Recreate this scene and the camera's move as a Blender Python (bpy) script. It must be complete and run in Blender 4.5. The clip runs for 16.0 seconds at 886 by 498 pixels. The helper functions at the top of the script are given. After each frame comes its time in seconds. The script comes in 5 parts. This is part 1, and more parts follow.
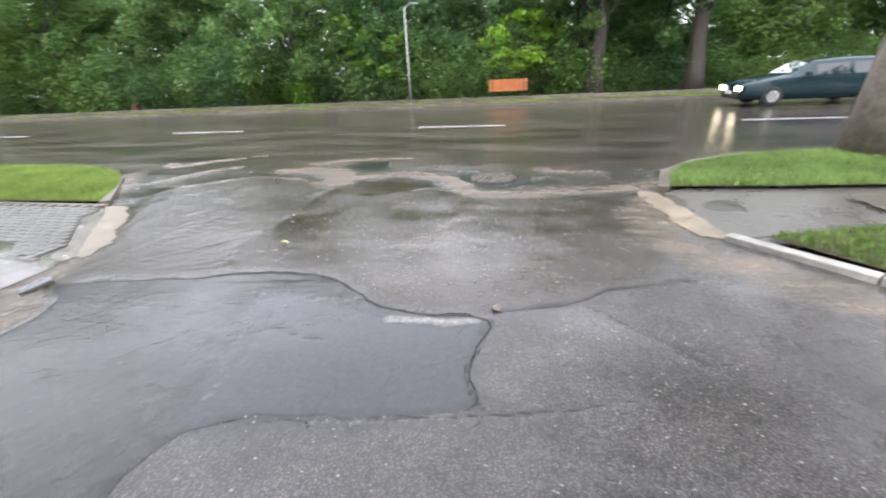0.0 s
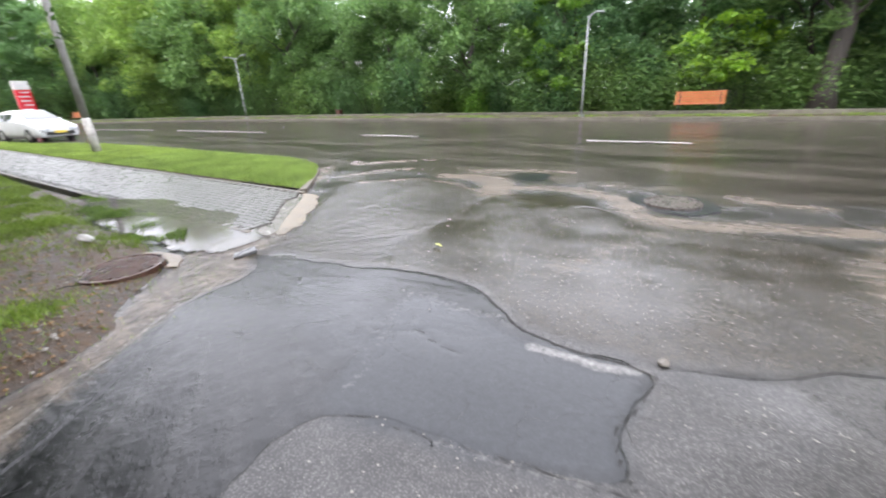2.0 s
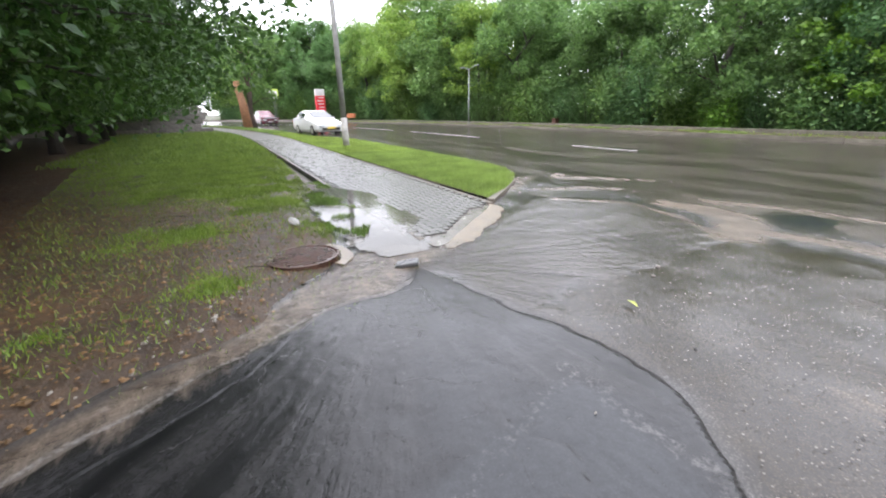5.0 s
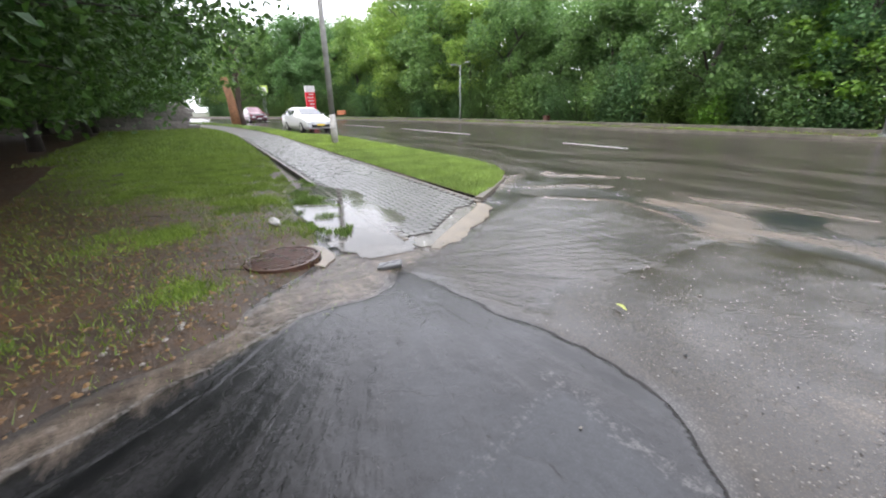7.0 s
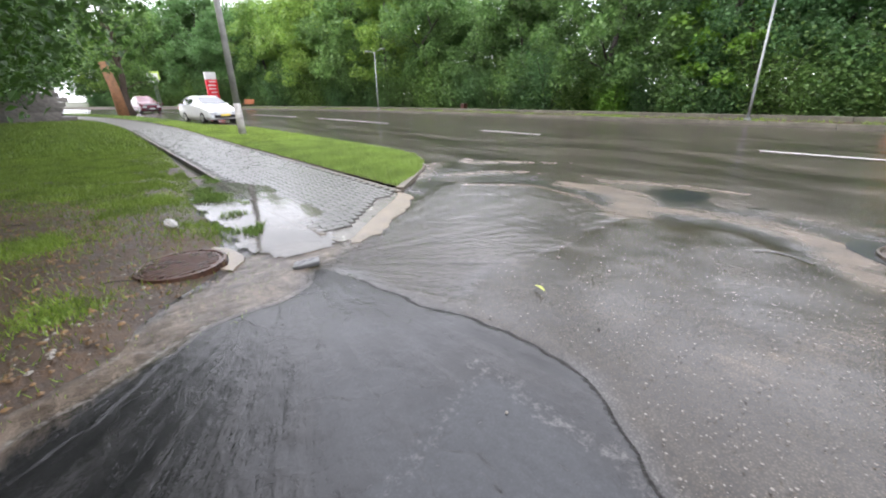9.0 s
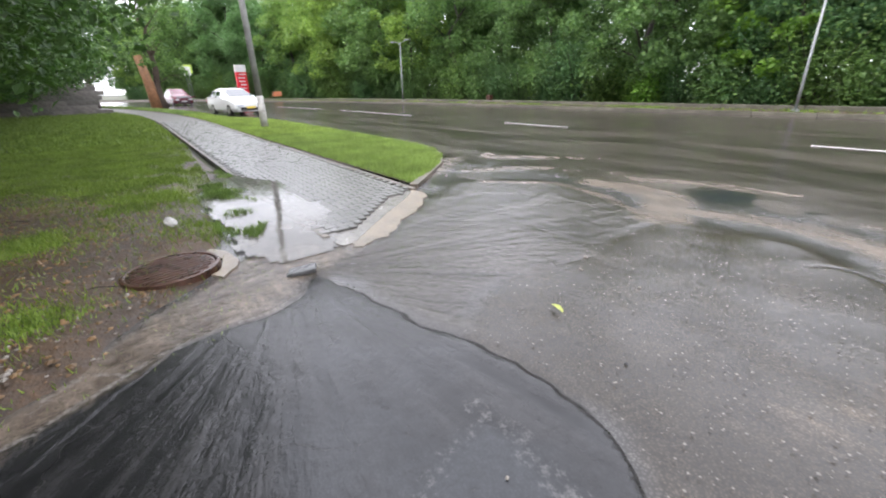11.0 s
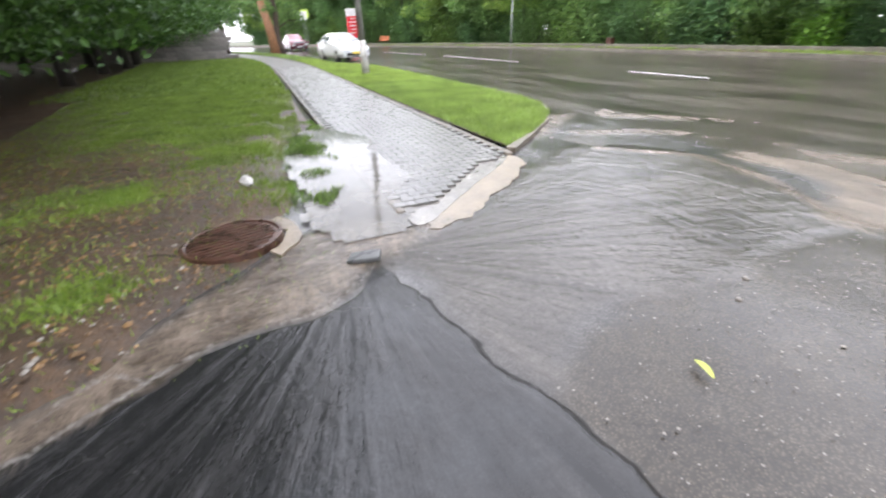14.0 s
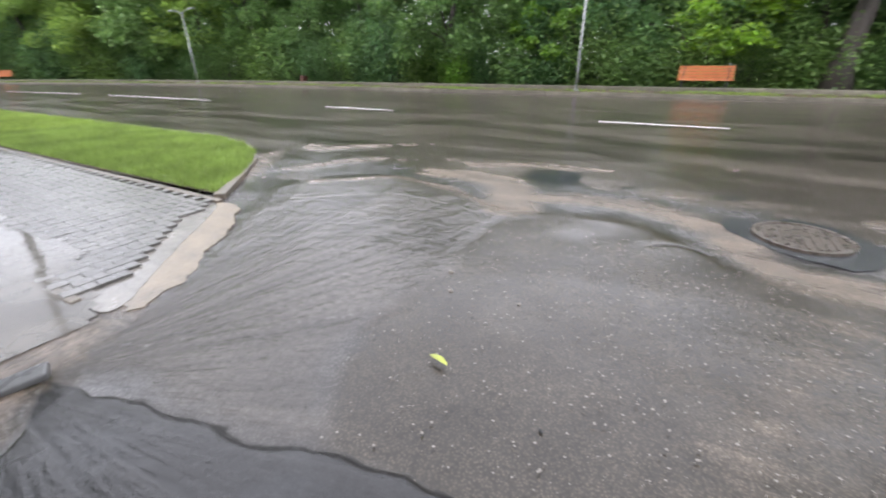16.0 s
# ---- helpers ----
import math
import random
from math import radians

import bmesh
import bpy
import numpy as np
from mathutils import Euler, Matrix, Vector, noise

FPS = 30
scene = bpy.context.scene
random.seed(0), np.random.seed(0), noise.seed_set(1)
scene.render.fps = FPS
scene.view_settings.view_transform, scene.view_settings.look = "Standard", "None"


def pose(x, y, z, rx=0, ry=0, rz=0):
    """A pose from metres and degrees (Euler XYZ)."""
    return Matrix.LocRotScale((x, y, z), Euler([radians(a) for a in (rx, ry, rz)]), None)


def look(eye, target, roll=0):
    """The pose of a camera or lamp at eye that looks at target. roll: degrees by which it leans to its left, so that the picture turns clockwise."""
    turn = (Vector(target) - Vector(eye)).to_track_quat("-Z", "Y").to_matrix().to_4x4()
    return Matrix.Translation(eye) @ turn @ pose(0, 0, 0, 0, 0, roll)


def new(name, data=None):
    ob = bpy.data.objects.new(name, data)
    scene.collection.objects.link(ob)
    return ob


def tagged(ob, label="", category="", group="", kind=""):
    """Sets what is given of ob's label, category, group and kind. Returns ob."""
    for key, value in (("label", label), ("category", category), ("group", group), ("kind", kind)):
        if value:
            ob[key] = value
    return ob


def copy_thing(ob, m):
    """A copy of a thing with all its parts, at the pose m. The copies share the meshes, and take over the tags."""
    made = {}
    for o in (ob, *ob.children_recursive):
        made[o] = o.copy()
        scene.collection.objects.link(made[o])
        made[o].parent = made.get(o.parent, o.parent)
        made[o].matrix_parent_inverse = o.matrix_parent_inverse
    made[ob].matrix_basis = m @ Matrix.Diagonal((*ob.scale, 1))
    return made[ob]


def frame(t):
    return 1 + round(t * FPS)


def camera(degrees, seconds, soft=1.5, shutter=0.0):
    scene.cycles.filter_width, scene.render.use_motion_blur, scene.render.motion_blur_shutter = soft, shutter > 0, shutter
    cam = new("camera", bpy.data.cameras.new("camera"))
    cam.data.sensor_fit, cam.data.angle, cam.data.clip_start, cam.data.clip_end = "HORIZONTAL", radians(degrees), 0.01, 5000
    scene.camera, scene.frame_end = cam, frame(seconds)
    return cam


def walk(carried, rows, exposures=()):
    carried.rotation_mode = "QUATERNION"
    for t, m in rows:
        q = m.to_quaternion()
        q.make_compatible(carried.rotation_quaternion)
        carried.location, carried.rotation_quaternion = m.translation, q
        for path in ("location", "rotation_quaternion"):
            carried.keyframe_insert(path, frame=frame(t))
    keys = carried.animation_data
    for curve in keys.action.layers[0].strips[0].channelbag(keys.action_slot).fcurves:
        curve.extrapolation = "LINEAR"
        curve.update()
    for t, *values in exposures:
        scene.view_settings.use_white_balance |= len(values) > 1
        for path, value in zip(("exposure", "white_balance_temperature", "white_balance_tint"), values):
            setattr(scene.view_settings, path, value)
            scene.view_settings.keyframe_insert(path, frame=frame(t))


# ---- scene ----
cam = camera(94.5, 16.0, 2.0, 0.5)
PATH = [
    (0, (0.957, 3.011, 1.458), (0.56, 4.81, 0.68), -2.8),
    (0.5, (0.929, 3.001, 1.455), (0.321, 4.745, 0.69), -2.6),
    (1, (0.934, 3.007, 1.458), (0.207, 4.721, 0.728), -2.3),
    (1.5, (0.932, 3.051, 1.439), (0.072, 4.706, 0.716), -2.2),
    (2, (0.842, 3.173, 1.441), (-0.206, 4.723, 0.735), -2.3),
    (2.5, (0.763, 3.298, 1.46), (-0.516, 4.675, 0.777), -2.0),
    (3, (0.697, 3.462, 1.453), (-0.8, 4.615, 0.799), -1.3),
    (3.5, (0.654, 3.548, 1.441), (-0.94, 4.553, 0.77), -1.5),
    (4, (0.543, 3.68, 1.414), (-1.1, 4.621, 0.769), -1.3),
    (6.5, (0.291, 3.996, 1.372), (-1.392, 4.855, 0.717), -1.1),
    (7, (0.288, 4.014, 1.37), (-1.365, 4.928, 0.715), -0.9),
    (7.5, (0.285, 4.027, 1.37), (-1.345, 4.981, 0.713), -0.7),
    (8, (0.285, 4.051, 1.365), (-1.326, 5.036, 0.706), -0.8),
    (8.5, (0.288, 4.078, 1.361), (-1.267, 5.136, 0.681), -1.1),
    (9, (0.252, 4.108, 1.353), (-1.19, 5.3, 0.645), -1.0),
    (11.5, (-0.087, 4.524, 1.335), (-1.645, 5.514, 0.566), -1.7),
    (12, (-0.256, 4.578, 1.305), (-1.901, 5.331, 0.452), -1.7),
    (12.5, (-0.358, 4.613, 1.304), (-2.021, 5.258, 0.398), -0.8),
    (13, (-0.449, 4.698, 1.291), (-2.11, 5.236, 0.316), -0.5),
    (13.5, (-0.535, 4.799, 1.29), (-2.192, 5.292, 0.285), -1.1),
    (14, (-0.58, 4.868, 1.315), (-2.222, 5.522, 0.38), -2.1),
    (14.5, (-0.603, 4.935, 1.311), (-2.145, 5.85, 0.425), -1.9),
    (15, (-0.59, 4.978, 1.315), (-1.949, 6.169, 0.459), -1.4),
    (15.5, (-0.556, 4.979, 1.336), (-1.714, 6.38, 0.501), -0.7),
    (16, (-0.533, 4.979, 1.344), (-1.452, 6.551, 0.517), -0.6),
]
walk(cam, [(t, look(eye, target, roll)) for t, eye, target, roll in PATH], [(0.0, 1.35), (2.0, 1.38), (3.5, 1.32), (4.0, 1.34), (6.5, 1.05), (9.0, 1.15), (11.5, 1.08), (12.5, 1.46), (14.0, 1.46), (15.0, 1.18), (15.5, 1.06), (16.0, 1.12)])

# ---------------- light ----------------
world = bpy.data.worlds.new("overcast_sky")
scene.world = world
world.use_nodes = True
wn, wl = world.node_tree.nodes, world.node_tree.links
wn.clear()
sky = wn.new("ShaderNodeTexSky")
sky.sky_type, sky.sun_disc = "NISHITA", False
sky.sun_elevation, sky.sun_rotation = radians(48), radians(200)
sky.air_density, sky.dust_density = 1.0, 6.0
bg_sky, bg_cloud, addsh, wout = (wn.new("ShaderNodeBackground"), wn.new("ShaderNodeBackground"),
                                 wn.new("ShaderNodeAddShader"), wn.new("ShaderNodeOutputWorld"))
bg_sky.inputs["Strength"].default_value = 0.05
bg_cloud.inputs["Color"].default_value = (0.95, 0.955, 1.05, 1)
bg_cloud.inputs["Strength"].default_value = 1.65
wl.new(sky.outputs[0], bg_sky.inputs["Color"])
wl.new(bg_sky.outputs[0], addsh.inputs[0])
wl.new(bg_cloud.outputs[0], addsh.inputs[1])
wl.new(addsh.outputs[0], wout.inputs["Surface"])
sun_data = bpy.data.lights.new("sun", "SUN")
sun_data.energy, sun_data.angle, sun_data.color = 0.6, radians(25), (1.0, 0.98, 0.95)
sun = new("sun", sun_data)
sun.matrix_world = look((0, -10, 30), (2, 4, 0))


# ---------------- helpers ----------------
def bend(x):
    """The street turns aside far off."""
    return -0.0045 * (x + 22) ** 2 if x < -22 else 0.0


def link_mesh(name, bm, material, parent=None, smooth=False):
    me = bpy.data.meshes.new(name)
    bm.to_mesh(me)
    bm.free()
    if material:
        me.materials.append(material)
    if smooth:
        for p in me.polygons:
            p.use_smooth = True
    ob = new(name, me)
    if parent:
        ob.parent = parent
    return ob


def part(name, bm, material, parent, label="", smooth=False):
    ob = link_mesh(name, bm, material, parent, smooth)
    if label:
        ob["label"] = label
    return ob


def thing(name, m, label, category, group="", kind=""):
    ob = new(name)
    ob.empty_display_size = 0.2
    ob.matrix_world = m
    return tagged(ob, label, category, group, kind)


def box(bm, cx, cy, cz, sx, sy, sz, bevel=0.0, rot=None):
    made = bmesh.ops.create_cube(bm, size=1.0)["verts"]
    for v in made:
        v.co = Vector((v.co.x * sx, v.co.y * sy, v.co.z * sz))
    if bevel:
        edges = list({e for v in made for e in v.link_edges})
        made = bmesh.ops.bevel(bm, geom=edges, offset=bevel, segments=2, profile=0.6, affect="EDGES")["verts"] + [v for v in made if v.is_valid]
        made = list(set(made))
    for v in made:
        if rot:
            v.co = rot @ v.co
        v.co += Vector((cx, cy, cz))
    return made


def tube(bm, pts, radii, n=10, cap=True):
    """A tapered tube along points."""
    rings = []
    for i, p in enumerate(pts):
        p = Vector(p)
        d = (Vector(pts[min(i + 1, len(pts) - 1)]) - Vector(pts[max(i - 1, 0)])).normalized()
        side = d.orthogonal().normalized() if not rings else (rings[-1][1] - d * rings[-1][1].dot(d)).normalized()
        up = d.cross(side)
        ring = [bm.verts.new(p + radii[i] * (math.cos(2 * math.pi * k / n) * side + math.sin(2 * math.pi * k / n) * up)) for k in range(n)]
        rings.append((ring, side))
    for (a, _), (b, _) in zip(rings, rings[1:]):
        for k in range(n):
            bm.faces.new((a[k], a[(k + 1) % n], b[(k + 1) % n], b[k]))
    if cap:
        bm.faces.new(rings[0][0][::-1])
        bm.faces.new(rings[-1][0])


def spline(points, step=0.08, closed=False):
    """A smooth line through points, in short steps."""
    P = [Vector((p[0], p[1], 0)) for p in points]
    out, n = [], len(P)
    for i in range(n if closed else n - 1):
        a, b, c, d = ((P[(i - 1) % n], P[i], P[(i + 1) % n], P[(i + 2) % n]) if closed
                      else (P[max(i - 1, 0)], P[i], P[i + 1], P[min(i + 2, n - 1)]))
        k = max(1, int((c - b).length / step))
        for j in range(k):
            t = j / k
            out.append(0.5 * (2 * b + (c - a) * t + (2 * a - 5 * b + 4 * c - d) * t * t + (3 * b - a - 3 * c + d) * t ** 3))
    if not closed:
        out.append(P[-1])
    return out


def ragged(line, amount, scale=3.0, seed=0.0):
    """The line with small uneven bays."""
    return [p + Vector((noise.noise((p.x * scale, p.y * scale, seed)), noise.noise((p.x * scale, p.y * scale, seed + 7.3)), 0)) * amount
            + Vector((noise.noise((p.x * scale * 4, p.y * scale * 4, seed + 3)), noise.noise((p.x * scale * 4, p.y * scale * 4, seed + 5)), 0)) * amount * 0.45
            for p in line]


def sheet(name, outline, z, thick, material, label, category, kind="structure", edge=0.012):
    """A flat layer with that outline, its rim rounded down."""
    bm = bmesh.new()
    top = [bm.verts.new((p[0], p[1], z)) for p in outline]
    face = bm.faces.new(top)
    face.normal_update()
    if face.normal.z < 0:
        face.normal_flip()
    inset = bmesh.ops.inset_region(bm, faces=[face], thickness=edge, use_even_offset=False)
    rim = [v for v in top]
    for v in rim:
        v.co.z -= thick * 0.6
    ext = bmesh.ops.extrude_edge_only(bm, edges=[e for e in bm.edges if e.is_boundary])
    for v in ext["geom"]:
        if isinstance(v, bmesh.types.BMVert):
            v.co.z -= thick * 0.4 + 0.004
    ob = link_mesh(name, bm, material)
    return tagged(ob, label, category, "", kind)


def grid(name, xs, ys, height, material, keep=None):
    """A sheet on a grid; height(x, y) gives its z."""
    verts = [(x, y, height(x, y)) for y in ys for x in xs]
    n = len(xs)
    faces = []
    for j in range(len(ys) - 1):
        for i in range(n - 1):
            if keep is None or keep(0.5 * (xs[i] + xs[i + 1]), 0.5 * (ys[j] + ys[j + 1])):
                faces.append((j * n + i, j * n + i + 1, (j + 1) * n + i + 1, (j + 1) * n + i))
    me = bpy.data.meshes.new(name)
    me.from_pydata(verts, [], faces)
    me.materials.append(material)
    for p in me.polygons:
        p.use_smooth = True
    return new(name, me)


def fnoise(x, y, s, seed=0.0):
    return noise.noise((x * s, y * s, seed))


def inside(x, y, poly):
    hit = False
    j = len(poly) - 1
    for i in range(len(poly)):
        xi, yi, xj, yj = poly[i][0], poly[i][1], poly[j][0], poly[j][1]
        if (yi > y) != (yj > y) and x < (xj - xi) * (y - yi) / (yj - yi) + xi:
            hit = not hit
        j = i
    return hit


# ---------------- materials ----------------
def nodes_of(name):
    m = bpy.data.materials.new(name)
    m.use_nodes = True
    n, l = m.node_tree.nodes, m.node_tree.links
    return m, n, l, n["Principled BSDF"]


def noise_node(n, l, vec, scale, detail=6.0, rough=0.6, stretch=None):
    if stretch:
        mp = n.new("ShaderNodeMapping")
        mp.inputs["Scale"].default_value = stretch[:3]
        mp.inputs["Rotation"].default_value = (0, 0, stretch[3] if len(stretch) > 3 else 0)
        l.new(vec, mp.inputs["Vector"])
        vec = mp.outputs[0]
    t = n.new("ShaderNodeTexNoise")
    t.inputs["Scale"].default_value, t.inputs["Detail"].default_value, t.inputs["Roughness"].default_value = scale, detail, rough
    l.new(vec, t.inputs["Vector"])
    return t.outputs["Fac"]


def ramp(n, l, fac, stops):
    r = n.new("ShaderNodeValToRGB")
    el = r.color_ramp.elements
    while len(el) < len(stops):
        el.new(0.5)
    for e, (pos, col) in zip(el, stops):
        e.position = pos
        e.color = (*col, 1) if len(col) == 3 else col
    l.new(fac, r.inputs[0])
    return r.outputs[0]


def grey(v):
    return (v, v, v)


def mixc(n, l, fac, a, b, mode="MIX"):
    m = n.new("ShaderNodeMix")
    m.data_type, m.blend_type = "RGBA", mode
    if isinstance(fac, float):
        m.inputs[0].default_value = fac
    else:
        l.new(fac, m.inputs[0])
    for k, v in ((6, a), (7, b)):
        if isinstance(v, tuple):
            m.inputs[k].default_value = (*v, 1)
        else:
            l.new(v, m.inputs[k])
    return m.outputs[2]


def bump(n, l, bsdf, height, strength, dist, before=None):
    b = n.new("ShaderNodeBump")
    b.inputs["Strength"].default_value, b.inputs["Distance"].default_value = strength, dist
    l.new(height, b.inputs["Height"])
    if before:
        l.new(before, b.inputs["Normal"])
    l.new(b.outputs[0], bsdf.inputs["Normal"])
    return b.outputs[0]


def coords(n, kind="Object"):
    return n.new("ShaderNodeTexCoord").outputs[kind]


def plain(name, c, rough=0.5, metal=0.0, var=0.15, scale=8.0, relief=0.002, island=False):
    """Paint, stone, metal and the like: one colour with grain and larger stains."""
    m, n, l, b = nodes_of(name)
    v = coords(n)
    f1 = noise_node(n, l, v, scale)
    f2 = noise_node(n, l, v, scale * 9, 3)
    dark, light = tuple(x * (1 - var * 1.6) for x in c), tuple(min(1, x * (1 + var)) for x in c)
    col = ramp(n, l, f1, [(0.3, dark), (0.7, light)])
    col = mixc(n, l, 0.25, col, ramp(n, l, f2, [(0.3, dark), (0.7, light)]))
    if island:
        rnd = n.new("ShaderNodeObjectInfo").outputs["Random"]
        col = mixc(n, l, 1.0, col, ramp(n, l, rnd, [(0, grey(0.7)), (1, grey(1.15))]), "MULTIPLY")
    l.new(col, b.inputs["Base Color"])
    b.inputs["Metallic"].default_value = metal
    l.new(ramp(n, l, f1, [(0.3, grey(max(0.03, rough - 0.1))), (0.7, grey(min(1, rough + 0.1)))]), b.inputs["Roughness"])
    if relief:
        bump(n, l, b, f2, 0.5, relief)
    return m


def wet_asphalt(name, dark, light, wet=(0.05, 0.34), stone=0.35, stretch=(1, 1, 1, 0), relief=0.004, mud=None):
    """Asphalt under a thin film of rain: chippings, blotches, film and drier crowns."""
    m, n, l, b = nodes_of(name)
    v = coords(n)
    large = noise_node(n, l, v, 0.55, 5, 0.6, stretch)
    mid = noise_node(n, l, v, 2.6, 6, 0.65, stretch)
    grain = noise_node(n, l, v, 60, 4, 0.7)
    vor = n.new("ShaderNodeTexVoronoi")
    vor.inputs["Scale"].default_value = 95
    l.new(v, vor.inputs["Vector"])
    col = ramp(n, l, mid, [(0.32, dark), (0.68, light)])
    col = mixc(n, l, 0.5, col, ramp(n, l, large, [(0.35, dark), (0.65, light)]))
    if mud:
        streak = noise_node(n, l, v, 1.1, 7, 0.7, (stretch[0] * 0.6, stretch[1] * 2.4, 1, stretch[3]))
        col = mixc(n, l, ramp(n, l, streak, [(0.52, grey(0)), (0.68, grey(0.8))]), col, mud)
    chips = ramp(n, l, vor.outputs["Distance"], [(0.0, grey(1.0 + stone)), (0.28, grey(1.0)), (0.6, grey(0.72))])
    col = mixc(n, l, 1.0, col, chips, "MULTIPLY")
    l.new(col, b.inputs["Base Color"])
    film = mixc(n, l, 0.5, ramp(n, l, large, [(0.36, grey(wet[0])), (0.64, grey(wet[1]))]),
                ramp(n, l, mid, [(0.36, grey(wet[0])), (0.62, grey(wet[1]))]))
    l.new(film, b.inputs["Roughness"])
    b.inputs["IOR"].default_value = 1.4
    first = bump(n, l, b, grain, 0.35, relief)
    bump(n, l, b, mid, 0.35, 0.012, first)
    return m


def water_mat(name, body, rough=0.06, ripple=0.02, stretch=(1, 3, 1, 0), scale=5.0, clear=0.0, strength=0.5):
    """Running or standing rain water, clear to muddy."""
    m, n, l, b = nodes_of(name)
    v = coords(n)
    f = noise_node(n, l, v, scale, 5, 0.6, stretch)
    g = noise_node(n, l, v, scale * 0.3, 4, 0.6, stretch)
    l.new(ramp(n, l, g, [(0.3, tuple(x * 0.7 for x in body)), (0.7, tuple(min(1, x * 1.35) for x in body))]), b.inputs["Base Color"])
    b.inputs["Roughness"].default_value = rough
    b.inputs["IOR"].default_value = 1.33
    first = bump(n, l, b, f, strength, ripple)
    bump(n, l, b, g, strength * 0.5, ripple * 2, first)
    if clear > 0:
        tr = n.new("ShaderNodeBsdfTransparent")
        mx = n.new("ShaderNodeMixShader")
        k = noise_node(n, l, v, 1.6, 6, 0.65)
        l.new(ramp(n, l, k, [(0.35, grey(clear)), (0.65, grey(clear * 0.35))]), mx.inputs[0])
        l.new(b.outputs[0], mx.inputs[1])
        l.new(tr.outputs[0], mx.inputs[2])
        l.new(mx.outputs[0], n["Material Output"].inputs["Surface"])
    return m


def leaf_mat(name, a, c, through_light=0.35, rough=0.45, patch=0.5):
    m, n, l, b = nodes_of(name)
    geo = n.new("ShaderNodeNewGeometry").outputs["Random Per Island"]
    rnd = n.new("ShaderNodeObjectInfo").outputs["Random"]
    v = coords(n)
    big = noise_node(n, l, v, patch, 4)
    col = ramp(n, l, geo, [(0.0, a), (1.0, c)])
    col = mixc(n, l, 1.0, col, ramp(n, l, big, [(0.3, grey(0.65)), (0.7, grey(1.25))]), "MULTIPLY")
    col = mixc(n, l, 1.0, col, ramp(n, l, rnd, [(0.0, (0.72, 0.84, 1.0)), (0.5, (1.0, 1.0, 0.95)), (1.0, (1.35, 1.25, 0.85))]), "MULTIPLY")
    l.new(col, b.inputs["Base Color"])
    b.inputs["Roughness"].default_value = rough
    t = n.new("ShaderNodeBsdfTranslucent")
    l.new(col, t.inputs["Color"])
    mx = n.new("ShaderNodeMixShader")
    mx.inputs[0].default_value = through_light
    l.new(b.outputs[0], mx.inputs[1])
    l.new(t.outputs[0], mx.inputs[2])
    l.new(mx.outputs[0], n["Material Output"].inputs["Surface"])
    return m


def glass_mat(name, tint=(0.02, 0.025, 0.03)):
    m, n, l, b = nodes_of(name)
    b.inputs["Base Color"].default_value = (*tint, 1)
    b.inputs["Roughness"].default_value = 0.03
    b.inputs["IOR"].default_value = 1.5
    b.inputs["Coat Weight"].default_value = 0.5
    return m


def glow_mat(name, c, strength):
    m, n, l, b = nodes_of(name)
    b.inputs["Base Color"].default_value = (*c, 1)
    b.inputs["Emission Color"].default_value = (*c, 1)
    b.inputs["Emission Strength"].default_value = strength
    return m


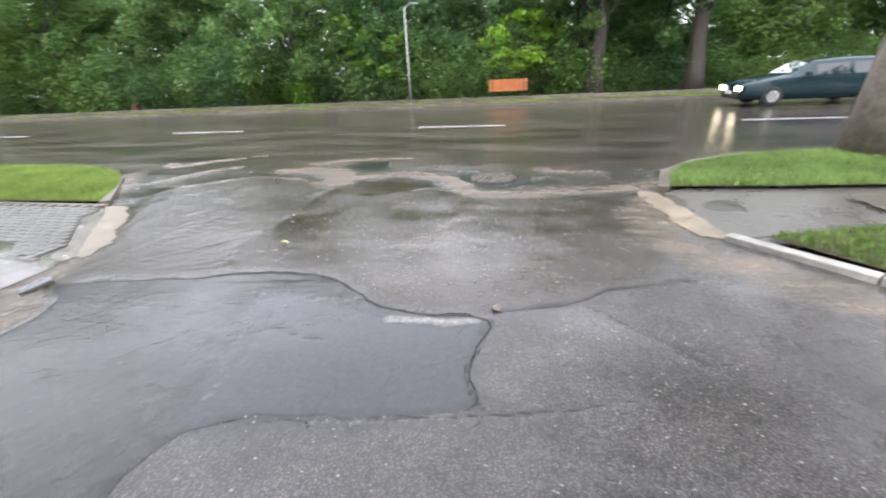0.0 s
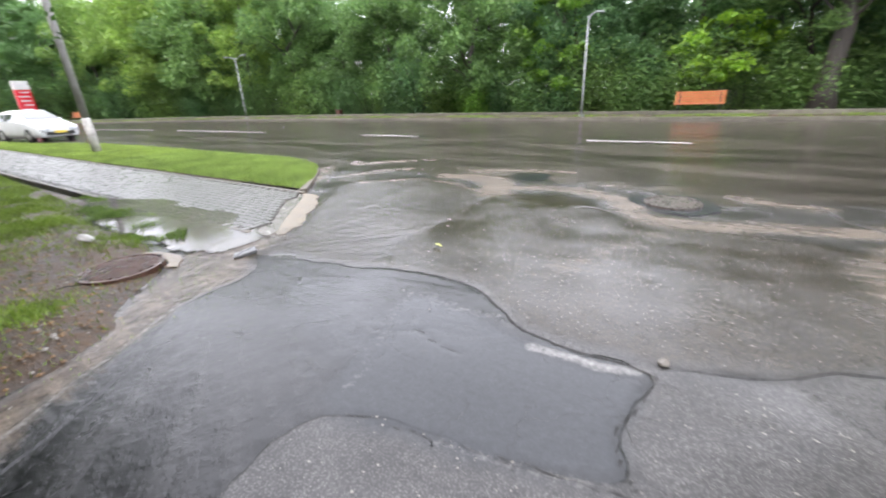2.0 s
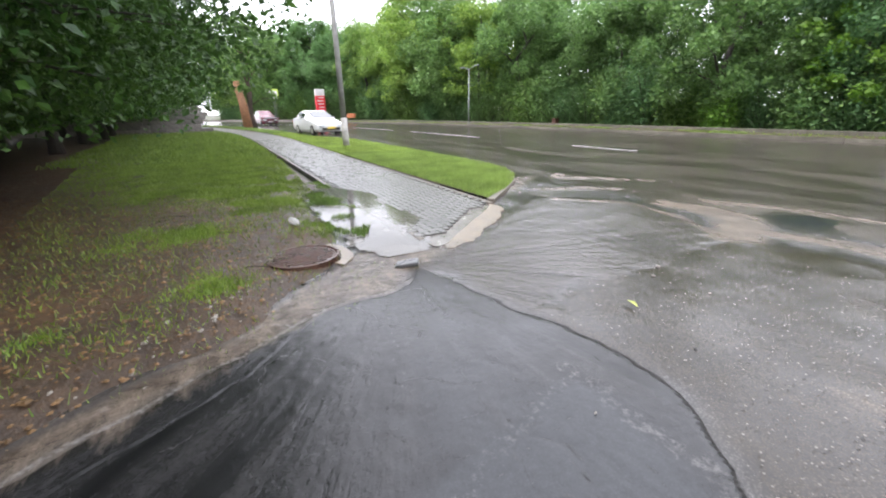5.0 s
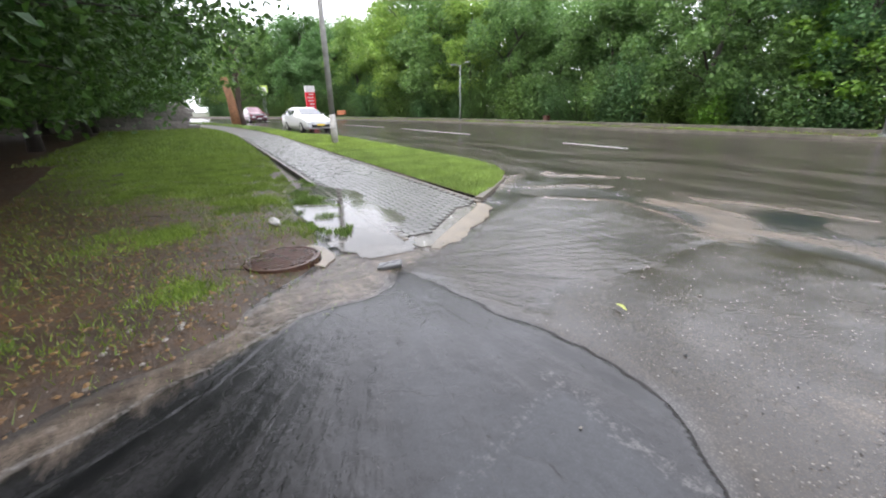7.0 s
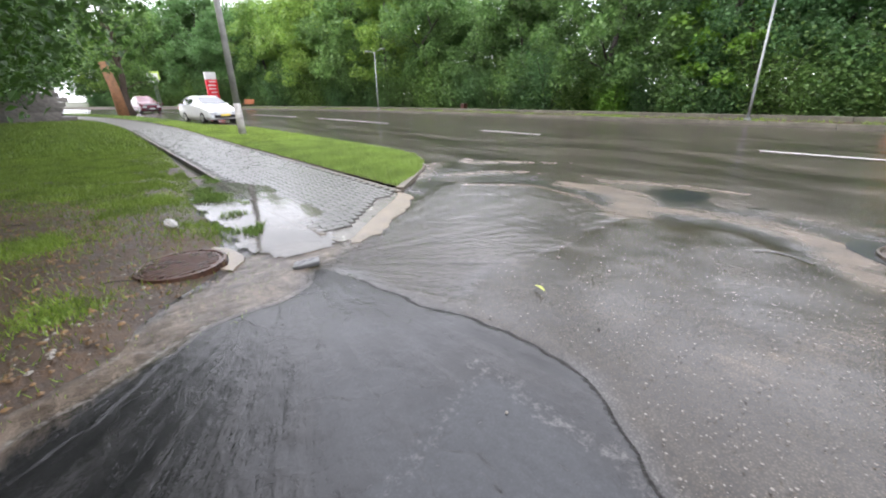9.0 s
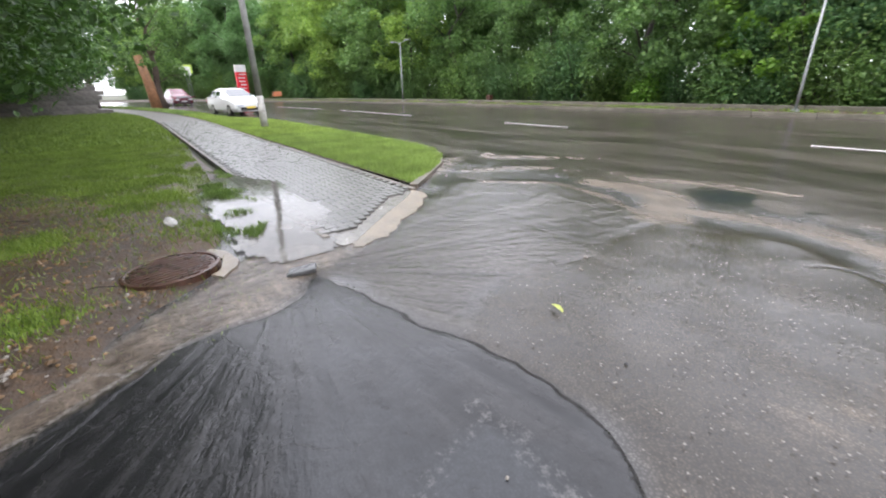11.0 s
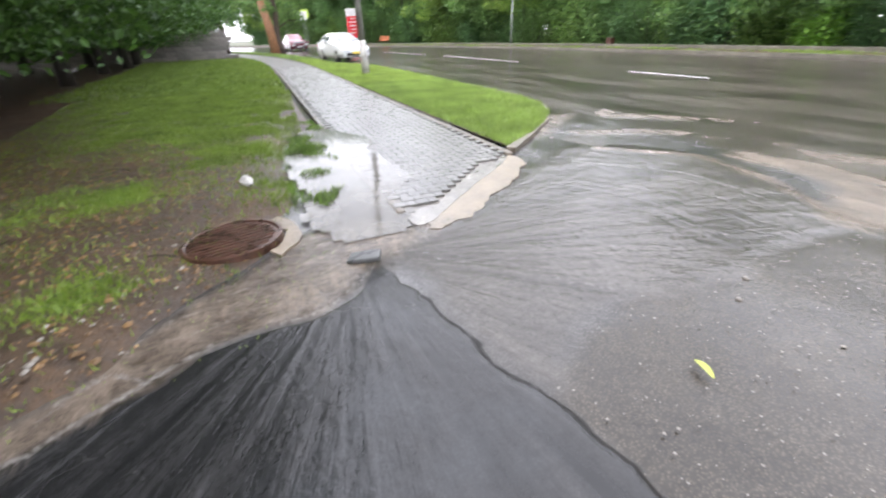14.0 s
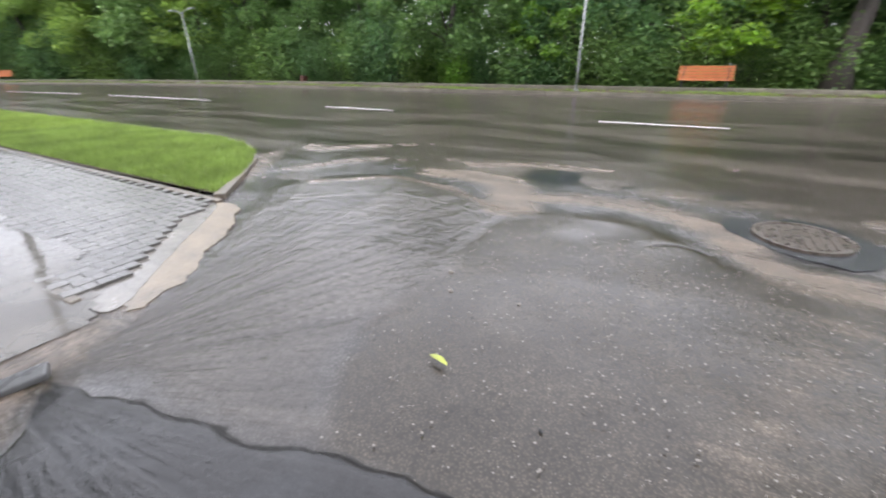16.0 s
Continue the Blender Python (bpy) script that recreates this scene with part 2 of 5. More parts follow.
def street_mat(name):
    """Wet asphalt of street and driveway in one: the surface attributes say where it is patched, silted, sandy, flooded or cracked."""
    m, n, l, b = nodes_of(name)
    v = coords(n)

    def attr(key):
        t = n.new("ShaderNodeAttribute")
        t.attribute_name = key
        return t

    def math2(op, a, c):
        t = n.new("ShaderNodeMath")
        t.operation = op
        for k, val in ((0, a), (1, c)):
            if isinstance(val, float):
                t.inputs[k].default_value = val
            else:
                l.new(val, t.inputs[k])
        return t.outputs[0]
    flow = attr("flow").outputs["Vector"]
    large = noise_node(n, l, v, 0.5, 5, 0.6, (0.5, 1.3, 1, 0))
    mid = noise_node(n, l, v, 2.4, 6, 0.65)
    lane = noise_node(n, l, v, 0.9, 7, 0.68, (0.35, 1.5, 1, 0.05))
    wash = noise_node(n, l, v, 3.0, 8, 0.72, (0.45, 1.9, 1, 0.25))
    grain = noise_node(n, l, v, 75, 4, 0.8)
    coarse = noise_node(n, l, v, 22, 5, 0.75)
    streak = noise_node(n, l, flow, 1.0, 6, 0.65)
    thread = noise_node(n, l, flow, 1.0, 6, 0.62, (1.5, 0.8, 1, 0))
    ripple = noise_node(n, l, flow, 1.0, 5, 0.6, (1.6, 9.0, 1, 0.25))
    chop = noise_node(n, l, v, 4.5, 6, 0.64, (2.2, 0.9, 1, -0.5))
    vor = n.new("ShaderNodeTexVoronoi")
    vor.inputs["Scale"].default_value = 85
    l.new(v, vor.inputs["Vector"])

    def soft(key, lo, hi, shake=0.35, by=None):
        """An attribute with its rim frayed by noise."""
        moved = math2("MULTIPLY", by or mid, shake)
        return ramp(n, l, math2("ADD", math2("SUBTRACT", attr(key).outputs["Fac"], shake * 0.5), moved), [(lo, grey(0)), (hi, grey(1))])

    drive, dark, brown = soft("drive", 0.3, 0.7), soft("dark", 0.4, 0.6, 0.12), soft("brown", 0.25, 0.75, 0.5)
    blue = soft("blue", 0.35, 0.65, 0.7)
    sand, foam, stream = soft("sand", 0.22, 1.0, 1.5, wash), soft("foam", 0.3, 0.9, 1.1, coarse), soft("stream", 0.3, 0.7, 0.3)
    crack, mud = soft("crack", 0.42, 0.85, 1.1, noise_node(n, l, v, 7, 5, 0.7)), soft("mud", 0.3, 0.7, 0.5)
    film = noise_node(n, l, v, 0.9, 8, 0.62, (0.8, 1.2, 1, 0.4))
    wetness = ramp(n, l, film, [(0.42, grey(0)), (0.58, grey(1))])
    # colour: street, then the driveway's layers
    col = mixc(n, l, ramp(n, l, large, [(0.32, grey(0)), (0.68, grey(1))]), (0.036, 0.031, 0.027), (0.082, 0.070, 0.060))
    col = mixc(n, l, ramp(n, l, lane, [(0.46, grey(0)), (0.70, grey(0.7))]), col, (0.150, 0.127, 0.105))
    col = mixc(n, l, ramp(n, l, lane, [(0.32, grey(0.6)), (0.44, grey(0))]), col, (0.022, 0.020, 0.019))
    col = mixc(n, l, drive, col, ramp(n, l, mid, [(0.3, (0.045, 0.042, 0.040)), (0.7, (0.096, 0.090, 0.086))]))
    col = mixc(n, l, brown, col, ramp(n, l, mid, [(0.3, (0.030, 0.024, 0.017)), (0.7, (0.066, 0.055, 0.042))]))
    col = mixc(n, l, stream, col, ramp(n, l, streak, [(0.34, (0.044, 0.039, 0.035)), (0.66, (0.088, 0.079, 0.071))]))
    col = mixc(n, l, dark, col, ramp(n, l, thread, [(0.34, (0.006, 0.006, 0.0065)), (0.70, (0.028, 0.027, 0.027))]))
    col = mixc(n, l, blue, col, (0.030, 0.032, 0.035))
    col = mixc(n, l, mud, col, ramp(n, l, chop, [(0.34, (0.045, 0.033, 0.024)), (0.60, (0.120, 0.096, 0.077)), (0.76, (0.24, 0.205, 0.175))]))
    col = mixc(n, l, sand, col, ramp(n, l, wash, [(0.34, (0.085, 0.065, 0.048)), (0.66, (0.225, 0.180, 0.140))]))
    chips = ramp(n, l, vor.outputs["Distance"], [(0.0, grey(2.6)), (0.20, grey(1.15)), (0.6, grey(0.5))])
    still = mixc(n, l, 1.0, mixc(n, l, 1.0, mixc(n, l, 1.0, stream, dark, "LIGHTEN"), blue, "LIGHTEN"), mud, "LIGHTEN")
    col = mixc(n, l, ramp(n, l, still, [(0.0, grey(0.9)), (1.0, grey(0.25))]), col, mixc(n, l, 1.0, col, chips, "MULTIPLY"))
    col = mixc(n, l, foam, col, (0.20, 0.19, 0.18))
    col = mixc(n, l, 1.0, col, ramp(n, l, coarse, [(0.30, grey(0.7)), (0.70, grey(1.3))]), "MULTIPLY")
    # crazing of the old asphalt
    net = n.new("ShaderNodeTexVoronoi")
    net.feature = "DISTANCE_TO_EDGE"
    net.inputs["Scale"].default_value = 3.6
    wob = n.new("ShaderNodeTexNoise")
    wob.inputs["Scale"].default_value, wob.inputs["Detail"].default_value = 2.2, 6.0
    l.new(v, wob.inputs["Vector"])
    warp = mixc(n, l, 0.35, v, wob.outputs["Color"])
    l.new(warp, net.inputs["Vector"])
    lines = ramp(n, l, net.outputs["Distance"], [(0.003, grey(1)), (0.013, grey(0))])
    where = ramp(n, l, film, [(0.42, grey(0.5)), (0.52, grey(0))])
    craze = mixc(n, l, 1.0, mixc(n, l, 1.0, lines, where, "MULTIPLY"), drive, "MULTIPLY")
    craze = mixc(n, l, mixc(n, l, 1.0, stream, brown, "LIGHTEN"), craze, grey(0))
    gaps = mixc(n, l, 1.0, craze, crack, "LIGHTEN")
    col = mixc(n, l, gaps, col, (0.010, 0.009, 0.008))
    l.new(col, b.inputs["Base Color"])
    # film of rain: where it is deep the surface is smooth
    r = ramp(n, l, large, [(0.34, grey(0.10)), (0.66, grey(0.22))])
    r = mixc(n, l, 0.6, r, ramp(n, l, lane, [(0.34, grey(0.07)), (0.66, grey(0.28))]))
    r = mixc(n, l, drive, r, mixc(n, l, wetness, ramp(n, l, mid, [(0.35, grey(0.17)), (0.65, grey(0.36))]), grey(0.09)))
    r = mixc(n, l, brown, r, mixc(n, l, wetness, ramp(n, l, mid, [(0.35, grey(0.16)), (0.7, grey(0.32))]), grey(0.10)))
    r = mixc(n, l, stream, r, ramp(n, l, streak, [(0.35, grey(0.05)), (0.65, grey(0.15))]))
    r = mixc(n, l, dark, r, mixc(n, l, wetness, ramp(n, l, thread, [(0.35, grey(0.06)), (0.65, grey(0.20))]), grey(0.05)))
    r = mixc(n, l, blue, r, grey(0.045))
    r = mixc(n, l, mud, r, grey(0.05))
    r = mixc(n, l, sand, r, grey(0.30))
    r = mixc(n, l, gaps, r, grey(0.6))
    l.new(r, b.inputs["Roughness"])
    b.inputs["IOR"].default_value = 1.42
    # chippings stand out where the film is thin
    dry = math2("MULTIPLY", math2("ADD", grain, math2("MULTIPLY", coarse, 0.8)), math2("ADD", r, 0.02))
    dry = math2("SUBTRACT", dry, math2("MULTIPLY", gaps, 0.5))
    first = bump(n, l, b, dry, 0.7, 0.009)
    waves = math2("ADD", math2("ADD", streak, math2("MULTIPLY", thread, 0.7)), math2("MULTIPLY", ripple, 0.9))
    wet = n.new("ShaderNodeMix")
    wet.data_type = "FLOAT"
    l.new(mixc(n, l, 1.0, stream, ramp(n, l, dark, [(0.0, grey(0)), (1.0, grey(0.6))]), "LIGHTEN"), wet.inputs[0])
    l.new(math2("MULTIPLY", mid, 0.35), wet.inputs[2])
    l.new(waves, wet.inputs[3])
    wild = n.new("ShaderNodeMix")
    wild.data_type = "FLOAT"
    l.new(mud, wild.inputs[0])
    l.new(wet.outputs[0], wild.inputs[2])
    l.new(math2("MULTIPLY", chop, 1.6), wild.inputs[3])
    calm = n.new("ShaderNodeMix")
    calm.data_type = "FLOAT"
    l.new(math2("MULTIPLY", blue, 0.7), calm.inputs[0])
    l.new(wild.outputs[0], calm.inputs[2])
    calm.inputs[3].default_value = 0.5
    bump(n, l, b, calm.outputs[0], 0.6, 0.026, first)
    return m


M_STREET = street_mat("wet_patched_asphalt")
M_BLUE = wet_asphalt("flooded_asphalt_patch", (0.035, 0.037, 0.040), (0.07, 0.072, 0.076), (0.04, 0.22), 0.3, (1, 1, 1, 0), 0.003)
M_PUDDLE = water_mat("still_rain_water", (0.135, 0.125, 0.11), 0.04, 0.004, (1, 1, 1, 0), 6.0, 0.30, 0.35)
def soil_mat(name):
    """Wet earth with rotting leaves; moss and short grass where the attribute says."""
    m, n, l, b = nodes_of(name)
    v = coords(n)
    f1, f2, f3 = noise_node(n, l, v, 1.3, 6, 0.65), noise_node(n, l, v, 11, 6, 0.7), noise_node(n, l, v, 48, 4, 0.75)
    col = ramp(n, l, f1, [(0.32, (0.020, 0.012, 0.008)), (0.52, (0.048, 0.026, 0.012)), (0.68, (0.125, 0.062, 0.022))])
    col = mixc(n, l, 0.55, col, ramp(n, l, f2, [(0.34, (0.014, 0.009, 0.006)), (0.66, (0.082, 0.050, 0.026))]))
    t = n.new("ShaderNodeAttribute")
    t.attribute_name = "moss"
    k = n.new("ShaderNodeMath")
    k.operation = "MULTIPLY_ADD"
    l.new(f2, k.inputs[0])
    k.inputs[1].default_value = 0.9
    l.new(t.outputs["Fac"], k.inputs[2])
    green = ramp(n, l, f3, [(0.3, (0.045, 0.062, 0.012)), (0.7, (0.13, 0.165, 0.035))])
    col = mixc(n, l, ramp(n, l, k.outputs[0], [(0.62, grey(0)), (1.0, grey(0.9))]), col, green)
    col = mixc(n, l, 1.0, col, ramp(n, l, f3, [(0.3, grey(0.6)), (0.7, grey(1.35))]), "MULTIPLY")
    l.new(col, b.inputs["Base Color"])
    l.new(ramp(n, l, f2, [(0.3, grey(0.35)), (0.7, grey(0.75))]), b.inputs["Roughness"])
    first = bump(n, l, b, f2, 0.7, 0.03)
    bump(n, l, b, f3, 0.6, 0.008, first)
    return m


M_SOIL = soil_mat("wet_soil")
M_GROUND = plain("woodland_ground", (0.05, 0.055, 0.025), 0.8, 0, 0.5, 0.8, 0.03)
M_CONC = plain("wet_concrete", (0.215, 0.172, 0.125), 0.35, 0, 0.42, 3.5, 0.008)
M_MORTAR = plain("wet_mortar", (0.165, 0.15, 0.13), 0.2, 0, 0.4, 4, 0.006)
M_KERB = plain("kerb_concrete", (0.135, 0.112, 0.086), 0.4, 0, 0.4, 4, 0.005, True)
M_KERBF = plain("mossy_wet_concrete", (0.115, 0.108, 0.085), 0.45, 0, 0.35, 3, 0.004, True)
M_KERBW = plain("whitewashed_kerb", (0.40, 0.39, 0.36), 0.4, 0, 0.4, 3.5, 0.004, True)
M_PAVER = plain("wet_paver", (0.125, 0.118, 0.11), 0.3, 0, 0.3, 9, 0.002, True)
M_JOINT = plain("paver_joint_sand", (0.095, 0.088, 0.08), 0.4, 0, 0.3, 9, 0.003)
M_PATH = wet_asphalt("far_footpath", (0.07, 0.067, 0.06), (0.13, 0.12, 0.11), (0.15, 0.45), 0.3)
M_LINE = plain("road_paint", (0.72, 0.72, 0.70), 0.35, 0, 0.12, 12, 0.001)
M_BARK = plain("bark", (0.085, 0.06, 0.045), 0.75, 0, 0.45, 9, 0.03)
M_BARKG = plain("pale_grey_bark", (0.17, 0.145, 0.12), 0.65, 0, 0.4, 7, 0.03)
M_BARKD = plain("dark_wet_bark", (0.035, 0.028, 0.022), 0.6, 0, 0.4, 9, 0.03)
M_WOODCUT = plain("bare_stem_wood", (0.32, 0.16, 0.08), 0.6, 0, 0.3, 5, 0.01)
M_GRASS = leaf_mat("grass_blade", (0.125, 0.205, 0.045), (0.27, 0.385, 0.115), 0.35, 0.5, 1.2)
# darker copy of the grass, with shade put into its colour
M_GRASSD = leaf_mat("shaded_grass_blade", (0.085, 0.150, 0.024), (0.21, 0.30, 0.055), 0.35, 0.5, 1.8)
M_LEAF = leaf_mat("woodland_leaf", (0.062, 0.132, 0.042), (0.172, 0.295, 0.092), 0.5)
# paler leaf for the far trees: distance haze put into the colour
M_LEAF_HAZE = leaf_mat("haze_pale_leaf", (0.10, 0.19, 0.05), (0.21, 0.34, 0.10), 0.45)
M_LEAFB = leaf_mat("bright_leaf", (0.10, 0.225, 0.025), (0.20, 0.36, 0.05), 0.45)
M_LEAFN = leaf_mat("linden_leaf", (0.03, 0.075, 0.015), (0.08, 0.17, 0.03), 0.35)
M_STEEL = plain("galvanised_steel", (0.22, 0.235, 0.235), 0.4, 0.6, 0.2, 4, 0.001)
M_POLEC = plain("pole_concrete", (0.26, 0.255, 0.24), 0.6, 0, 0.25, 4, 0.004)
M_WHITEW = plain("limewash", (0.44, 0.42, 0.39), 0.6, 0, 0.35, 7, 0.002)
M_ORANGE = plain("orange_slat_paint", (0.34, 0.115, 0.04), 0.4, 0, 0.15, 4, 0.001)
M_BLACK = plain("black_rubber", (0.02, 0.02, 0.02), 0.6, 0, 0.2, 10, 0.001)
M_IRON = plain("rusty_iron", (0.075, 0.034, 0.022), 0.3, 0.3, 0.5, 9, 0.004)
M_IRONG = plain("silted_cast_iron", (0.075, 0.060, 0.047), 0.3, 0.2, 0.3, 14, 0.003)
M_WALL = plain("grey_wall_stone", (0.24, 0.22, 0.20), 0.7, 0, 0.3, 4, 0.01, True)
M_WHITECAR = plain("white_car_paint", (0.66, 0.67, 0.68), 0.15, 0, 0.03, 2, 0)
M_REDCAR = plain("dark_red_car_paint", (0.11, 0.014, 0.028), 0.15, 0.2, 0.05, 2, 0)
M_GREENCAR = plain("dark_teal_car_paint", (0.008, 0.026, 0.034), 0.15, 0.2, 0.05, 2, 0)
M_BLUECAR = plain("pale_blue_car_paint", (0.35, 0.43, 0.52), 0.2, 0.2, 0.05, 2, 0)
M_GLASS = glass_mat("car_glass")
M_CHROME = plain("wheel_alloy", (0.5, 0.5, 0.5), 0.3, 0.9, 0.1, 5, 0)
M_HEAD = glow_mat("lit_headlamp", (1.0, 0.86, 0.62), 6.0)
M_HEADOFF = plain("headlamp_glass", (0.6, 0.62, 0.65), 0.1, 0.2, 0.05, 5, 0)
M_TAIL = glow_mat("lit_tail_lamp", (0.9, 0.02, 0.03), 1.5)
M_PLATE = plain("plate_yellow", (0.75, 0.55, 0.08), 0.4, 0, 0.05, 5, 0)
M_SIGNR = plain("red_sign_panel", (0.60, 0.02, 0.035), 0.3, 0, 0.08, 2, 0)
M_SIGNW = plain("pale_sign_panel", (0.62, 0.60, 0.60), 0.35, 0, 0.1, 2, 0)
M_SIGNG = plain("green_sign_panel", (0.45, 0.62, 0.10), 0.35, 0, 0.1, 2, 0)
M_YLEAF = plain("yellow_green_leaf", (0.36, 0.40, 0.06), 0.4, 0, 0.25, 30, 0.001)
M_PALE = plain("pale_chip", (0.22, 0.195, 0.165), 0.4, 0, 0.3, 40, 0.002, True)
M_SLATE = plain("wet_slate_slab", (0.10, 0.10, 0.10), 0.3, 0, 0.3, 8, 0.004)

# ---------------- ground ----------------
g = grid("ground", [-600, -250, -120, -60, -30, -10, 10, 40, 100, 250, 600], [-600, -250, -100, -40, -10, 10, 30, 60, 120, 250, 600], lambda x, y: -0.09, M_GROUND)
tagged(g, "dark woodland earth reaching to the horizon", "ground", "", "structure")

# the street, one sheet that turns aside far off
xs = [-150 + i * 2.0 for i in range(105)]
me_v, me_f = [], []
ts = [i / 29 for i in range(30)]
for x in xs:
    for t in ts:
        y = 8.2 + t * 16.4
        me_v.append((x, y + bend(x), -0.012 + 0.010 * fnoise(x, y, 0.35) + 0.02 * math.sin(math.pi * t)))
nt = len(ts)
for i in range(len(xs) - 1):
    for j in range(nt - 1):
        me_f.append((i * nt + j, (i + 1) * nt + j, (i + 1) * nt + j + 1, i * nt + j + 1))
me = bpy.data.meshes.new("road")
me.from_pydata(me_v, [], me_f)
me.materials.append(M_STREET)
for p in me.polygons:
    p.use_smooth = True
tagged(new("road", me), "wet grey-brown asphalt street with puddles", "road", "", "structure")

LEFT_EDGE = [(-3.0, 5.32), (-2.62, 5.15), (-2.47, 4.9), (-2.44, 4.52), (-2.36, 4.23), (-2.26, 4.06), (-2.13, 3.9), (-1.96, 3.5), (-1.64, 3.02), (-1.42, 2.66), (-0.9, 1.9), (0.0, 0.6), (1.0, -1.5), (2.0, -5.0), (2.6, -9.0)]


# ---------------- the near street and driveway, with their patches and deposits ----------------
CRACK = [(-2.93, 5.33), (-2.44, 5.48), (-1.88, 5.57), (-1.42, 5.69), (-1.04, 5.75), (-0.67, 5.75), (-0.28, 5.53), (0.1, 5.32), (0.72, 5.27)]
dark_line = ragged(spline(CRACK + [(0.71, 4.98), (0.68, 4.77), (0.76, 4.52), (0.36, 4.38), (-0.04, 4.32), (-0.51, 4.2), (-0.62, 3.9), (-0.4, 3.1), (0.2, 1.8), (0.9, -0.4), (1.8, -4.0), (2.4, -8.5)]), 0.05, 3.0)
left_line = ragged(spline(LEFT_EDGE[1:]), 0.05, 2.5, 2.0)
dark_outline = dark_line + left_line[::-1]
brown_line = ragged(spline([(-1.47, 5.70), (-1.77, 6.18), (-1.98, 6.65), (-1.95, 7.33), (-1.93, 8.1), (-1.8, 8.7), (-0.8, 8.85), (0.07, 8.2), (0.78, 8.08), (1.37, 8.1), (1.96, 8.0), (2.29, 7.75), (2.4, 7.3), (2.3, 6.8), (1.95, 6.18), (1.5, 5.74), (0.77, 5.42), (0.10, 5.40), (-0.28, 5.6), (-0.66, 5.82)], 0.08, True), 0.05, 3.0, 5.0)
blue_line = ragged(spline([(-0.54, 4.18), (-0.85, 4.8), (-0.97, 5.28), (-0.57, 5.42), (0.08, 5.22), (0.66, 5.18), (0.68, 4.75), (0.72, 4.48), (0.34, 4.36)], 0.08, True), 0.06, 3.0, 9.0)
film_line = ragged(spline([(-2.75, 5.25), (-2.2, 5.42), (-1.4, 5.55), (-0.7, 5.6), (-0.2, 5.3), (0.0, 4.5), (-0.6, 4.1), (-1.2, 4.3), (-1.75, 4.6), (-2.35, 4.95)], 0.08, True), 0.12, 2.0, 11.0)
stream_line = ragged(spline([(-3.1, 5.75), (-3.3, 6.2), (-3.9, 6.95), (-4.4, 7.64), (-4.7, 8.5), (-3.9, 9.15), (-3.1, 9.05), (-2.5, 8.85), (-1.95, 8.55), (-1.95, 7.9), (-1.86, 7.1), (-1.9, 6.5), (-1.85, 6.05), (-1.55, 5.72), (-1.95, 5.62), (-2.5, 5.55), (-2.95, 5.42)], 0.08, True), 0.07, 2.5, 1.0)
BANK = [(-1.0, 1.8), (-1.45, 2.7), (-1.75, 3.25), (-2.05, 3.72), (-2.4, 4.05), (-2.65, 4.4), (-2.7, 4.8), (-2.85, 5.15), (-3.2, 5.45)]
mud_line = ragged(spline([(-0.7, 1.3), (-1.35, 2.4), (-1.80, 3.1), (-2.0, 3.5), (-2.12, 3.9), (-2.26, 4.15), (-2.48, 4.4), (-2.5, 4.85), (-2.6, 5.1), (-2.9, 5.25), (-3.15, 5.6), (-3.6, 5.5), (-3.6, 5.0), (-3.2, 4.62), (-2.95, 4.3), (-2.5, 3.95), (-2.3, 3.78), (-2.1, 3.35), (-1.9, 3.0), (-1.45, 2.35), (-0.8, 1.2)], 0.08, True), 0.06, 3.0, 4.0)
POOLS = [ragged(spline(pts, 0.1, True), 0.10, 2.0, 13.0 + i) for i, pts in enumerate((
    [(-2.5, 9.9), (-2.1, 10.9), (-1.2, 11.2), (-0.6, 11.2), (-0.9, 9.95), (-1.8, 9.5)], [(-0.4, 10.2), (0.2, 10.5), (0.3, 9.95), (-0.3, 9.6)], [(-4.3, 9.1), (-3.6, 9.75), (-2.9, 9.7), (-3.2, 9.3)],
    [(-0.05, 9.2), (0.2, 9.6), (0.75, 9.4), (1.0, 8.9), (0.6, 8.5), (0.1, 8.55)], [(1.2, 10.6), (1.6, 11.3), (2.6, 11.2), (2.2, 10.4)]))]
